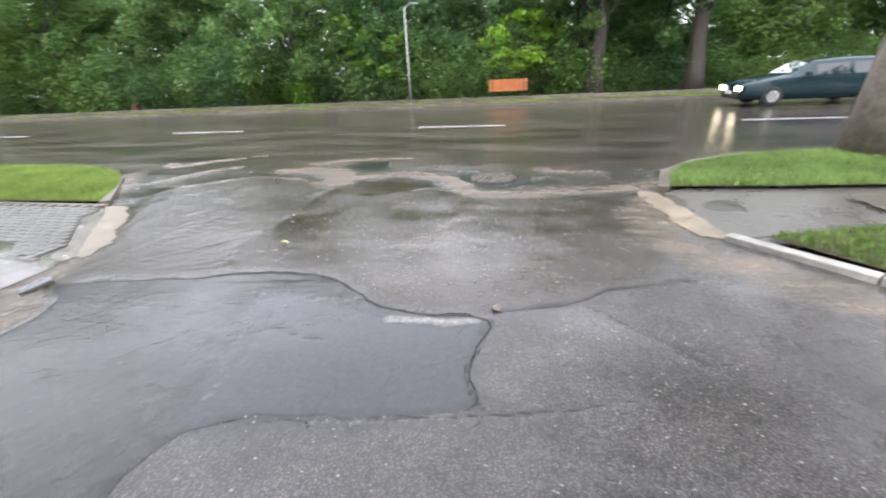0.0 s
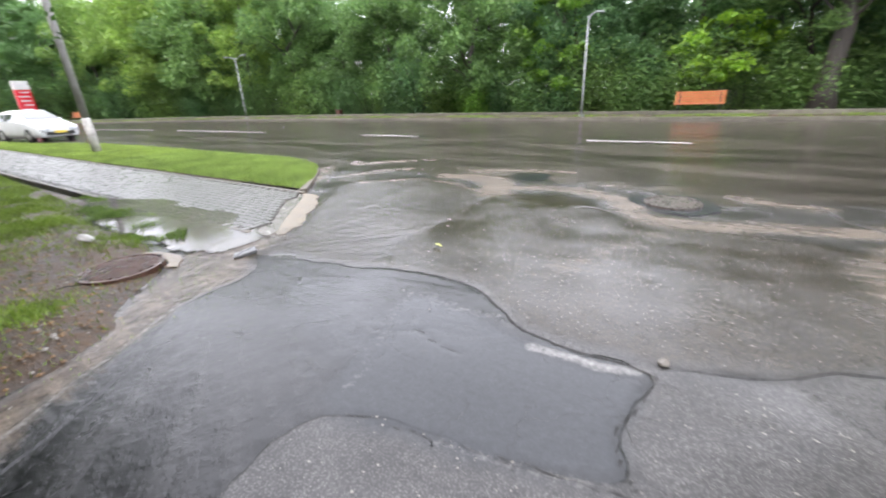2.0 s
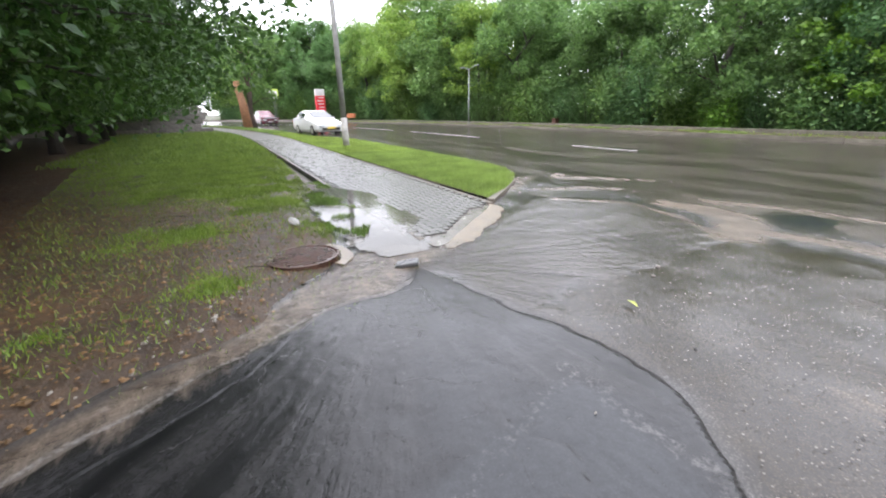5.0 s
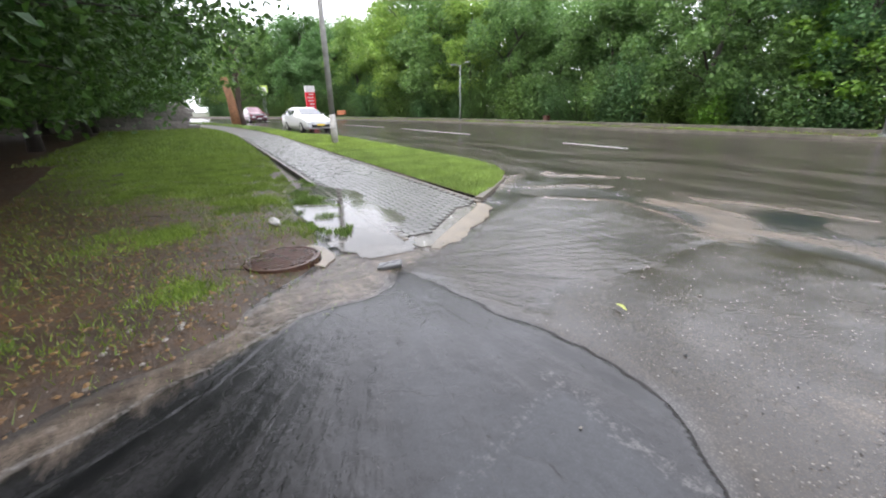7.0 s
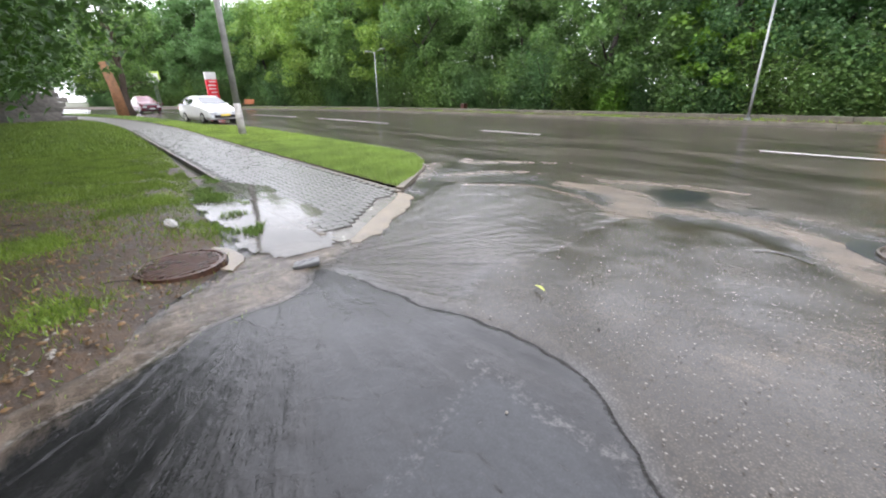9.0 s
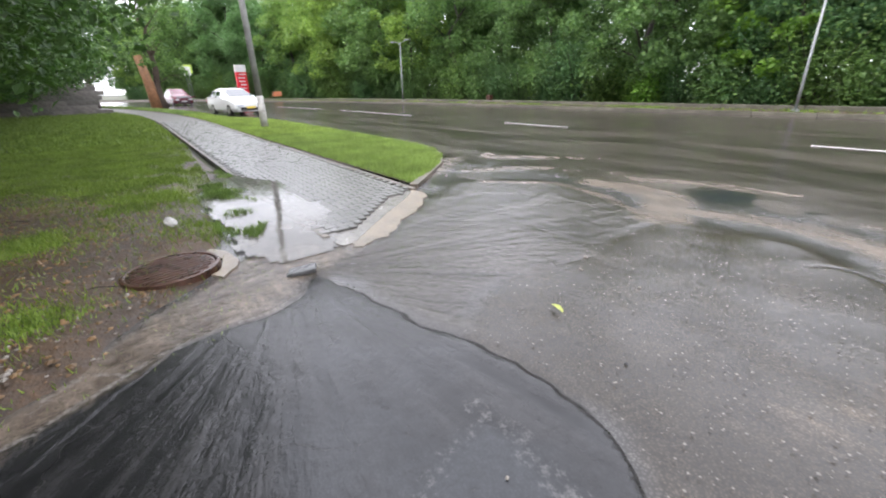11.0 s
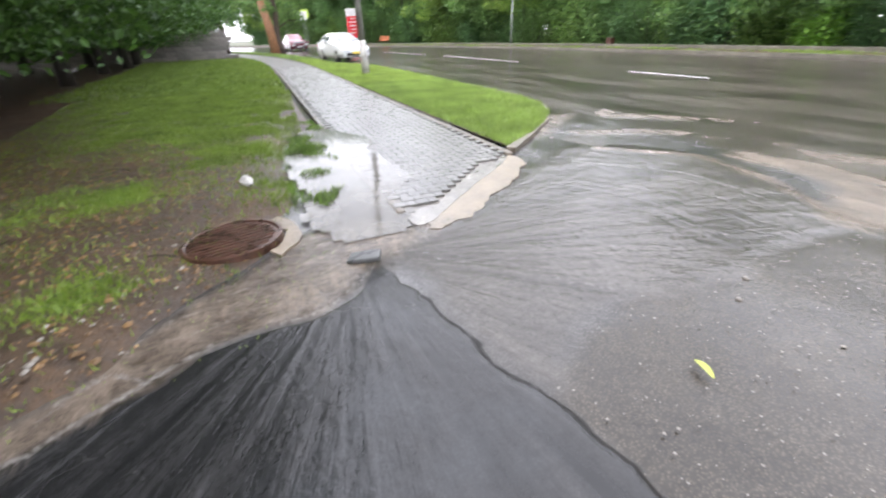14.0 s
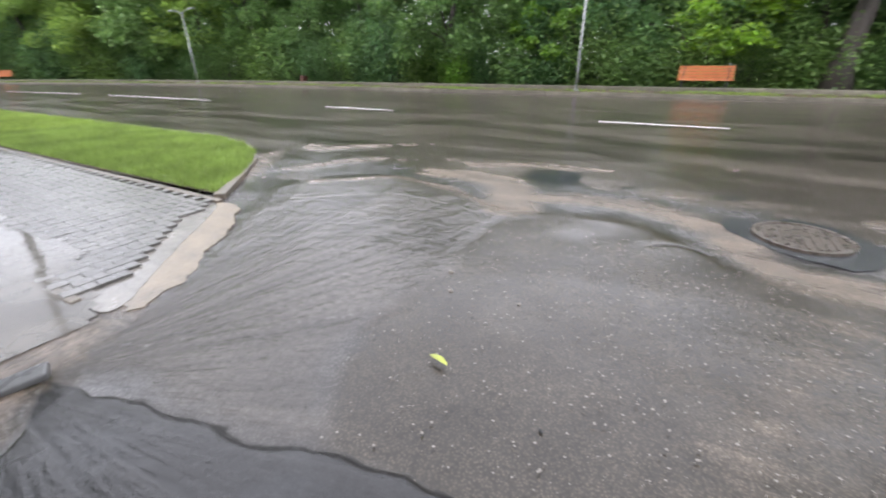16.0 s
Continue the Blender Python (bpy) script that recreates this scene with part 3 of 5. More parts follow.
# line, half width, soft rim, strength
SANDS = (([(-4.5, 8.55), (-3.72, 9.15), (-3.04, 9.12), (-2.4, 8.87), (-1.91, 8.57)], 0.03, 0.10, 0.8),
         ([(-5.3, 8.9), (-4.8, 9.8), (-3.93, 10.35), (-3.2, 10.3), (-2.2, 10.7), (-1.0, 10.8), (0.5, 11.1)], 0.08, 0.25, 0.85),
         ([(-3.4, 9.7), (-2.7, 9.75), (-2.2, 9.4), (-1.9, 8.8)], 0.16, 0.25, 0.95),
         ([(-2.04, 9.1), (-1.2, 9.35), (-0.55, 9.3), (-0.15, 9.0), (0.1, 8.5), (0.4, 8.25), (1.2, 8.35), (2.1, 8.6), (3, 9.1)], 0.10, 0.22, 0.9),
         ([(0.2, 11.6), (0.6, 11.0), (0.85, 10.3), (1.2, 9.8), (1.9, 9.5)], 0.08, 0.25, 0.85),
         ([(-9, 10.3), (-8.2, 10.35), (-7.2, 10.6), (-6.1, 10.2), (-5.3, 10.9), (-4.6, 11.4)], 0.10, 0.25, 0.9),
         ([(-5.6, 8.3), (-6.2, 9.0), (-6.8, 9.7), (-7.6, 10.1)], 0.12, 0.3, 0.8),
         ([(2.45, 8.1), (2.2, 7.3), (2.3, 6.6), (2.8, 6.1), (3.4, 5.5)], 0.10, 0.35, 0.75),
         ([(x - 0.1, y) for x, y in BANK], 0.06, 0.2, 0.5), ([(-3.35, 5.95), (-3.15, 5.6), (-2.95, 5.2), (-2.65, 4.75)], 0.06, 0.16, 0.65), ([(-0.5, 9.9), (0.0, 9.9), (0.5, 10.2)], 0.06, 0.2, 0.5), ([(-0.2, 6.2), (0.3, 7.4), (0.6, 8.3)], 0.02, 0.3, 0.35))
FOAMS = (([(-1.15, 2.2), (-1.5, 2.75), (-1.95, 3.5), (-2.13, 3.88), (-2.27, 4.12), (-2.47, 4.40)], 0.004, 0.035, 0.64), ([(-2.3, 3.82), (-2.42, 4.0), (-2.3, 4.12)], 0.004, 0.03, 0.51),
         ([(-2.2, 3.75), (-2.6, 3.98), (-2.8, 4.25), (-2.95, 4.6)], 0.004, 0.04, 0.42), ([(-2.5, 4.7), (-2.6, 5.0), (-2.9, 5.3)], 0.003, 0.05, 0.42), ([(-2.6, 4.3), (-2.75, 4.7), (-3.05, 5.2)], 0.003, 0.04, 0.38),
         ([(-2.9, 5.6), (-2.4, 6.1), (-1.95, 6.55)], 0.002, 0.04, 0.34), ([(-3.2, 6.0), (-2.6, 6.7), (-2.0, 7.1)], 0.002, 0.04, 0.30), ([(-3.7, 6.9), (-3.0, 7.4), (-2.2, 7.7)], 0.002, 0.04, 0.30), ([(-1.95, 6.6), (-1.98, 7.3), (-1.96, 8.1)], 0.002, 0.035, 0.34),
         ([(-4.2, 7.9), (-3.4, 8.5), (-2.5, 8.6)], 0.003, 0.07, 0.47), ([(0.1, 5.20), (0.32, 5.17), (0.5, 5.18), (0.70, 5.27)], 0.02, 0.05, 0.68),
         ([(-1.05, 5.38), (-0.83, 5.44), (-0.62, 5.38), (-0.43, 5.37), (-0.28, 5.44), (-0.1, 5.36)], 0.03, 0.10, 0.33), ([(-0.95, 5.3), (-0.80, 4.9), (-0.60, 4.35)], 0.01, 0.10, 0.30),
         ([(-2.37, 4.85), (-1.97, 4.72), (-1.66, 4.64), (-1.32, 4.49)], 0.0, 0.03, 0.34), ([(0.0, 4.3), (0.36, 4.36), (0.56, 4.40), (0.68, 4.44)], 0.01, 0.05, 0.38))
CRACKS = ((CRACK[1:], 0.006, 0.022, 0.95), ([(0.73, 5.28), (0.71, 4.98), (0.68, 4.77), (0.75, 4.59), (0.79, 4.49)], 0.004, 0.020, 0.85), ([(-0.51, 4.21), (-0.04, 4.32), (0.3, 4.37), (0.56, 4.42), (0.79, 4.49), (1.02, 4.53), (1.28, 4.61), (1.52, 4.67)], 0.003, 0.020, 0.81),
          ([(1.35, 5.55), (1.75, 5.2), (1.87, 4.99), (2.0, 4.92)], 0.002, 0.020, 0.76), ([(-0.89, 4.88), (-0.75, 4.9), (-0.63, 4.97), (-0.57, 5.05)], 0.000, 0.020, 0.81), ([(-0.69, 5.0), (-0.53, 5.01), (-0.49, 4.94), (-0.2, 4.9)], 0.000, 0.020, 0.81),
          ([(-0.83, 5.25), (-0.77, 5.2), (-0.70, 5.0)], 0.000, 0.020, 0.66), ([(-0.75, 4.91), (-0.65, 4.81), (-0.62, 4.5)], 0.000, 0.020, 0.66), ([(-1.34, 5.03), (-1.19, 5.11), (-0.9, 5.0)], 0.000, 0.020, 0.66), ([(-0.5, 5.17), (-0.37, 5.2), (-0.1, 5.0)], 0.000, 0.020, 0.66), ([(-0.57, 5.05), (-0.3, 5.12), (-0.1, 5.25)], 0.000, 0.020, 0.57),
          ([(-2.37, 4.81), (-1.97, 4.69), (-1.66, 4.60), (-1.5, 4.53)], 0.000, 0.022, 0.66), ([(1.87, 9.74), (2.11, 9.16), (2.37, 8.71), (2.45, 8.45)], 0.008, 0.038, 0.85), ([(0.79, 5.36), (1.29, 5.55), (1.55, 5.76), (1.9, 5.92), (2.18, 6.03)], 0.004, 0.030, 0.81), ([(-0.61, 8.39), (-0.42, 8.5), (-0.19, 8.38)], 0.006, 0.038, 0.76),
          ([(-3.0, 5.33), (-3.0, 5.52), (-2.84, 5.71), (-2.73, 5.92)], 0.000, 0.030, 0.57), ([(-2.51, 5.72), (-2.28, 5.67), (-2.05, 5.64), (-1.88, 5.58)], 0.000, 0.022, 0.66), ([(1.0, 4.52), (1.1, 4.2), (1.5, 3.8)], 0.000, 0.020, 0.57), ([(0.3, 4.36), (0.25, 4.1), (0.4, 3.8)], 0.000, 0.020, 0.47))


def line_mask(px, py, pts, half, rim, seed):
    """1 on the line, falling to 0 past its half width and rim."""
    line = ragged(spline(pts, 0.09), 0.05, 3.0, seed)
    best = np.full(px.shape, 9.0)
    for a, c in zip(line, line[1:]):
        dx, dy = c.x - a.x, c.y - a.y
        u = np.clip(((px - a.x) * dx + (py - a.y) * dy) / max(1e-9, dx * dx + dy * dy), 0, 1)
        best = np.minimum(best, (px - a.x - u * dx) ** 2 + (py - a.y - u * dy) ** 2)
    return np.clip(1 - (np.sqrt(best) - half) / rim, 0, 1)


def area_mask(px, py, poly, rim):
    """About 1 inside the outline and 0 outside, with a soft rim."""
    ins = np.zeros(px.shape, bool)
    best = np.full(px.shape, 99.0)
    for a, c in zip(poly, list(poly[1:]) + [poly[0]]):
        dx, dy = c[0] - a[0], c[1] - a[1]
        if abs(dy) > 1e-9:
            ins ^= ((a[1] > py) != (c[1] > py)) & (px < dx * (py - a[1]) / dy + a[0])
        u = np.clip(((px - a[0]) * dx + (py - a[1]) * dy) / max(1e-9, dx * dx + dy * dy), 0, 1)
        best = np.minimum(best, (px - a[0] - u * dx) ** 2 + (py - a[1] - u * dy) ** 2)
    d = np.sqrt(best) * np.where(ins, 1, -1)
    return np.clip(0.5 + d / rim * 0.5, 0, 1)


def street_sheet(name, xs4, ys4, keep, label, drop):
    gx, gy = np.meshgrid(np.array(xs4), np.array(ys4))
    px, py = gx.ravel(), gy.ravel()
    masks = {"drive": np.clip((10.4 - py) / 1.0, 0, 1) * np.clip((px + 6.4) / 1.2, 0, 1), "dark": area_mask(px, py, dark_outline, 0.035), "brown": area_mask(px, py, brown_line, 0.10),
             "blue": area_mask(px, py, blue_line, 0.22), "stream": area_mask(px, py, stream_line, 0.20), "mud": area_mask(px, py, mud_line, 0.10)}
    for key, lines in (("sand", SANDS), ("foam", FOAMS), ("crack", CRACKS)):
        masks[key] = np.zeros(px.shape)
        for i, (pts, half, rim, k) in enumerate(lines):
            masks[key] = np.maximum(masks[key], k * line_mask(px, py, pts, half, rim, i * 1.7))
    for pool in (film_line, *POOLS):
        masks["blue"] = np.maximum(masks["blue"], 0.65 * area_mask(px, py, pool, 0.9 if pool is film_line else 0.4))
    masks["stream"] = np.maximum(masks["stream"], line_mask(px, py, [(x - 0.1, y) for x, y in BANK], 0.22, 0.14, 0.3) * 0.9)
    height = np.array([0.010 * fnoise(x, y, 0.7, 4.0) + 0.004 * fnoise(x, y, 2.6, 5.0) for x, y in zip(px, py)])
    height += 0.009 * masks["brown"] + 0.004 * masks["dark"] - 0.005 * masks["crack"] + 0.004 * masks["sand"] - 0.004
    height -= drop * np.clip(1 - np.minimum.reduce([px - px.min(), px.max() - px, py - py.min(), py.max() - py]) / 0.3, 0, 1)
    g = grid(name, xs4, ys4, lambda x, y: 0.0, M_STREET, keep)
    co = np.stack([px, py, height], 1).astype(np.float32)
    g.data.vertices.foreach_set("co", co.ravel())
    for key, val in masks.items():
        g.data.attributes.new(key, "FLOAT", "POINT").data.foreach_set("value", val.astype(np.float32))
    rad = np.hypot(px + 3.1, py - 5.2)
    ang = np.arctan2(py - 5.2, px + 3.1)
    flow = np.stack([ang * 9.0, rad * 0.9, np.zeros(px.shape)], 1).astype(np.float32)
    g.data.attributes.new("flow", "FLOAT_VECTOR", "POINT").data.foreach_set("vector", flow.ravel())
    return tagged(g, label, "driveway", "", "structure")


soil_poly = [(-3.2, 5.5)] + LEFT_EDGE[1:] + [(2.6, -12), (-60, -12), (-60, 5.66)]
soil_core = [(-4.3, 4.9), (-3.6, 4.6), (-3.25, 4.2), (-2.75, 3.7), (-2.4, 3.1), (-1.9, 2.2), (-1.2, 1.0), (0, -1.2), (1.2, -5), (2, -12), (-60, -12), (-60, 4.9)]
street_sheet("driveway", [-6.8 + 0.026 * i for i in range(398)], [1.2 + 0.026 * i for i in range(420)], lambda x, y: not inside(x, y, soil_core), "patched wet asphalt driveway mouth with cracks, silt and running rain", 0.012)
street_sheet("driveway_back", [-4 + 0.3 * i for i in range(51)], [-9 + 0.3 * i for i in range(37)], lambda x, y: not inside(x, y, soil_core), "wet grey asphalt driveway", 0.0)
for v in bpy.data.objects["driveway_back"].data.vertices:
    v.co.z -= 0.01
KERB_SIDE = [(3.1, 6.45), (3.6, 5.95), (4.3, 5.25), (5.9, 3.75), (8.0, 1.25), (9.5, -0.8), (3.1, -0.8)]
street_sheet("driveway_side", [3.2 + 0.12 * i for i in range(53)], [-0.8 + 0.12 * i for i in range(62)], lambda x, y: inside(x, y, KERB_SIDE), "wet grey asphalt beside a white kerb", 0.012)

# ---------------- road lines ----------------
for x0, x1 in ((-60, -51.5), (-48.5, -40), (-37, -29.2), (-26.5, -17.97), (-11.45, -8.6), (-2.44, 0.23), (6.5, 9.4), (15.5, 18.5), (24.5, 27.5)):
    bm = bmesh.new()
    k = 6
    row = []
    for i in range(k + 1):
        x = x0 + (x1 - x0) * i / k
        y = 15.78 + bend(x)
        row.append((bm.verts.new((x, y - 0.06, 0.022)), bm.verts.new((x, y + 0.06, 0.022))))
    for a, b in zip(row, row[1:]):
        bm.faces.new((a[0], b[0], b[1], a[1]))
    tagged(link_mesh("lane_dash", bm, M_LINE), "worn white painted lane dash on wet asphalt", "lane marking", "centre line dashes")


# ---------------- kerbs ----------------
def kerb_run(name, pts, w, h, z0, material, label, length=0.98):
    t = thing(name, Matrix(), label, "kerb", "", "structure")
    line = spline(pts, 0.05)
    at = 0
    while at < len(line) - 2:
        j, run = at, 0.0
        while j < len(line) - 1 and run < length:
            run += (line[j + 1] - line[j]).length
            j += 1
        a, b = line[at], line[j]
        bm = bmesh.new()
        d = (b - a)
        if d.length > 0.15:
            box(bm, 0, 0, 0, d.length - 0.012, w, h + 0.2, 0.012)
            o = part("kerb_stone", bm, material, t)
            o.matrix_local = pose(*((a + b) / 2).xy, z0 + h / 2 - 0.1 + random.uniform(-0.006, 0.006), random.uniform(-0.8, 0.8), 0, math.degrees(math.atan2(d.y, d.x)) + random.uniform(-0.4, 0.4))
        else:
            bm.free()
        at = j
    return t


def bent(x0, x1, y, step=3.0):
    n = max(1, int(abs(x1 - x0) / step))
    return [(x0 + (x1 - x0) * i / n, y + bend(x0 + (x1 - x0) * i / n)) for i in range(n + 1)]


kerb_run("kerb_verge_left", [(-4.85, 7.5), (-5.35, 8.05), (-5.9, 8.65), (-6.45, 9.15), (-7.3, 9.62), (-8.4, 9.92), (-10, 10.0), (-15, 10.02), (-20, 9.95), (-22.5, 9.5), (-24, 8.9)] + bent(-26, -58, 8.75), 0.12, 0.055, 0.0, M_KERB, "worn concrete kerb round a grass verge")
kerb_run("kerb_walk_left", [(-4.72, 7.42)] + bent(-6, -58, 7.42), 0.08, 0.035, 0.0, M_KERB, "low concrete edging between pavers and grass")
kerb_run("kerb_walk_soil", [(-3.6, 5.72)] + bent(-5, -45, 5.66), 0.07, 0.02, 0.0, M_KERB, "sunken concrete edging between pavers and soil")
kerb_run("kerb_far", bent(40, -110, 24.66), 0.16, 0.13, 0.0, M_KERBF, "wet grey kerb on the far side of the street", 2.0)
kerb_run("kerb_white_right", [(2.72, 6.86), (3.21, 6.27), (3.6, 5.9), (4.3, 5.2), (5.9, 3.7), (8.0, 1.2)], 0.12, 0.05, 0.0, M_KERBW, "whitewashed concrete kerb beside wet grass")
kerb_run("kerb_verge_right", [(2.62, 8.5), (2.8, 9.2), (3.2, 9.9), (4.1, 10.6), (5.2, 10.95), (7, 11.1), (12, 11.1), (30, 11.1)], 0.14, 0.05, 0.0, M_KERB, "worn concrete kerb round a grass verge")

# ramp slabs at the ends of both pavements
for pts, lab in (([(-4.72, 7.36), (-4.45, 7.42), (-4.2, 7.24), (-3.98, 7.04), (-3.70, 6.68), (-3.46, 6.38), (-3.29, 6.20), (-3.27, 6.02), (-3.18, 5.88), (-3.32, 5.83), (-3.54, 6.07), (-3.86, 6.41), (-4.26, 6.88)], "pale worn concrete ramp at the end of the pavement"),
                 ([(2.3, 8.35), (2.5, 8.4), (2.57, 8.05), (2.68, 7.5), (2.76, 6.93), (2.58, 6.87), (2.42, 7.18), (2.36, 7.68)], "pale wet concrete ramp by the pavement")):
    sheet("ramp_slab", ragged(spline(pts, 0.03, True), 0.05, 7.0), 0.034, 0.045, M_CONC, lab, "concrete ramp", "structure", 0.012)

mort = [(-3.3, 5.8), (-3.78, 6.36), (-4.2, 6.85), (-4.66, 7.34), (-5.05, 7.34), (-4.62, 6.85), (-4.17, 6.36), (-3.7, 5.8)]
sheet("mortar_strip", ragged(spline(mort, 0.06, True), 0.02, 8.0), 0.027, 0.03, M_MORTAR, "grey mortar strip where the pavers end", "mortar", "structure", 0.02)

# ---------------- pavements, verges, soil ----------------
tagged(grid("walk_bed", [-60 + 0.5 * i for i in range(113)], [0, 0.4, 0.8, 1.2, 1.7], lambda x, y: 0.0, M_JOINT, lambda x, y: x < -3.6 - 0.75 * y), "joint sand bed under a block-paved footpath", "pavement", "", "structure")
bed = bpy.data.objects["walk_bed"]
for v in bed.data.vertices:
    v.co.y += 5.7 + bend(v.co.x)
    v.co.z = 0.006
walk_right = [(2.66, 6.95), (2.95, 6.9), (4.2, 7.25), (8, 7.4), (30, 7.4), (30, 9.3), (8, 9.3), (3.4, 9.2), (2.85, 8.6), (2.55, 8.3)]
sheet("pavement_right", walk_right, 0.03, 0.05, M_PATH, "wet brown-grey asphalt footpath with puddles", "pavement")


VERGE_L = [(-4.95, 7.52), (-5.4, 8.15), (-5.95, 8.75), (-6.5, 9.22), (-7.4, 9.68), (-8.5, 9.9), (-12, 9.94), (-20, 9.87), (-22.5, 9.42), (-24, 8.82), (-26, 8.67), (-58, 8.67), (-58, 7.46), (-8, 7.46)]
VERGE_R = [(2.72, 8.55), (2.9, 9.2), (3.3, 9.85), (4.2, 10.5), (5.3, 10.85), (7, 11.0), (30, 11.0), (30, 8.75), (6, 8.75), (4, 8.6)]
VERGE_R2 = [(3.0, 6.82), (4.2, 7.2), (8, 7.35), (30, 7.35), (30, -9), (12, -9), (10.6, -2), (8.2, 1.3), (6.0, 3.8), (4.4, 5.3), (3.5, 6.15)]
for nm, poly, lab in (("verge_left", VERGE_L, "bright green mown grass verge beside the street"), ("verge_right", VERGE_R, "bright green grass verge with a tree"), ("verge_right_back", VERGE_R2, "wet grass behind a white kerb")):
    bm = bmesh.new()
    dense = []
    for a, b in zip(poly, poly[1:] + poly[:1]):
        k = max(1, int(math.hypot(b[0] - a[0], b[1] - a[1]) / 1.5))
        dense += [(a[0] + (b[0] - a[0]) * i / k, a[1] + (b[1] - a[1]) * i / k) for i in range(k)]
    f = bm.faces.new([bm.verts.new((x, y + bend(x), 0.045)) for x, y in dense])
    f.normal_update()
    if f.normal.z < 0:
        f.normal_flip()
    bmesh.ops.triangulate(bm, faces=[f])
    tagged(link_mesh(nm, bm, M_SOIL), lab, "grass verge", "", "structure")


SOIL_EDGE = [(-9.0, 5.05), (-7.4, 5.0), (-5.6, 4.95), (-4.2, 4.95), (-3.45, 4.85), (-3.15, 4.58), (-2.9, 4.26), (-2.48, 3.97), (-2.28, 3.74), (-2.1, 3.35), (-1.93, 3.0), (-1.5, 2.35), (-0.8, 1.2), (0.0, -0.2), (1.0, -2.5), (1.9, -6.0), (2.3, -12)]
soil_side = [(-60, 5.5), (-10, 5.45)] + SOIL_EDGE + [(-60, -12)]


def soil_h(x, y):
    """The bank rises from the water's edge."""
    best = 9.0
    for (xa, ya), (xb, yb) in zip(SOIL_EDGE, SOIL_EDGE[1:]):
        dx, dy = xb - xa, yb - ya
        u = min(1.0, max(0.0, ((x - xa) * dx + (y - ya) * dy) / (dx * dx + dy * dy)))
        best = min(best, math.hypot(x - xa - u * dx, y - ya - u * dy))
    if not inside(x, y, soil_side):
        best = -best
    rise = min(1.0, max(0.0, (best + 0.04 + 0.09 * fnoise(x, y, 2.6, 6.0)) / 0.24)) * min(1.0, max(0.0, (5.5 - y) / 0.3))
    near = min(1.0, max(0.0, (math.hypot(x + 3.66, y - 4.45) - 0.42) / 0.5))
    rise *= 0.45 + 0.55 * near
    return -0.035 + 0.10 * rise + (0.03 * fnoise(x, y, 0.9, 2.0) + 0.012 * fnoise(x, y, 4.0, 3.0)) * rise


g = grid("soil_bank", [-60 + 1.0 * i for i in range(46)] + [-14.7 + 0.3 * i for i in range(29)] + [-6.1 + 0.1 * i for i in range(90)], [-12 + 0.8 * i for i in range(15)] + [-0.5 + 0.1 * i for i in range(63)], soil_h, M_SOIL,
         lambda x, y: inside(x, y, soil_poly))
for v in g.data.vertices:
    v.co.y += bend(v.co.x)
SOIL = g
tagged(g, "brown leaf-strewn soil with thin grass under trees", "soil", "", "structure")

puddle = ragged(spline([(-3.3, 5.4), (-3.45, 5.1), (-3.95, 4.95), (-4.7, 5.02), (-5.6, 4.95), (-6.6, 5.1), (-7.4, 5.3), (-7.8, 5.5), (-7.0, 5.85), (-6.4, 6.1), (-5.6, 5.95), (-4.9, 6.15), (-4.2, 6.0), (-3.75, 5.85), (-3.35, 5.7)], 0.06, True), 0.12, 2.5, 8.0)
g = grid("rain_puddle", [-8.8 + 0.06 * i for i in range(97)], [4.7 + 0.06 * i for i in range(33)], lambda x, y: 0.0345 - 0.03 * min(1.0, max(0.0, (x + 4.3) / 1.0)), M_PUDDLE, lambda x, y: inside(x, y, [(p.x, p.y) for p in puddle]))
tagged(g, "still rain puddle over pavers mirroring the sky", "puddle", "", "structure")
for cx, cy, rx, ry in ((4.7, 7.9, 0.3, 0.5),):
    pl = ragged([Vector((cx + rx * math.cos(2 * math.pi * i / 60), cy + ry * math.sin(2 * math.pi * i / 60), 0)) for i in range(60)], 0.12, 2.5, cx)
    sheet("rain_puddle", pl, 0.038, 0.003, M_PUDDLE, "small still rain puddle on the footpath", "puddle", "structure", 0.004)

# far side of the street
for nm, y0, y1, z, mt, lab, cat in (("far_verge", 24.72, 26.2, 0.11, M_SOIL, "muddy verge with thin grass beyond the street", "verge"),
                                    ("far_footpath", 26.44, 28.3, 0.16, M_PATH, "wet footpath along the wood", "pavement")):
    xs2 = [-110 + 2.5 * i for i in range(61)]
    gg = grid(nm, xs2, [y0, 0.5 * (y0 + y1), y1], lambda x, y: z + 0.01 * fnoise(x, y, 0.6), mt)
    for v in gg.data.vertices:
        v.co.y += bend(v.co.x)
    tagged(gg, lab, cat, "", "structure")
kerb_run("low_wall_far", bent(40, -110, 26.32), 0.26, 0.3, 0.0, M_KERBF, "low wet concrete wall along the far footpath", 3.0)
g = grid("wood_floor", [-110 + 5 * i for i in range(33)], [28.3, 32, 38, 50, 70], lambda x, y: 0.12 + 0.05 * fnoise(x, y, 0.2) + max(0, y - 32) * 0.03, M_GROUND)
for v in g.data.vertices:
    v.co.y += bend(v.co.x)
tagged(g, "dark earth under the woodland trees", "ground", "", "structure")


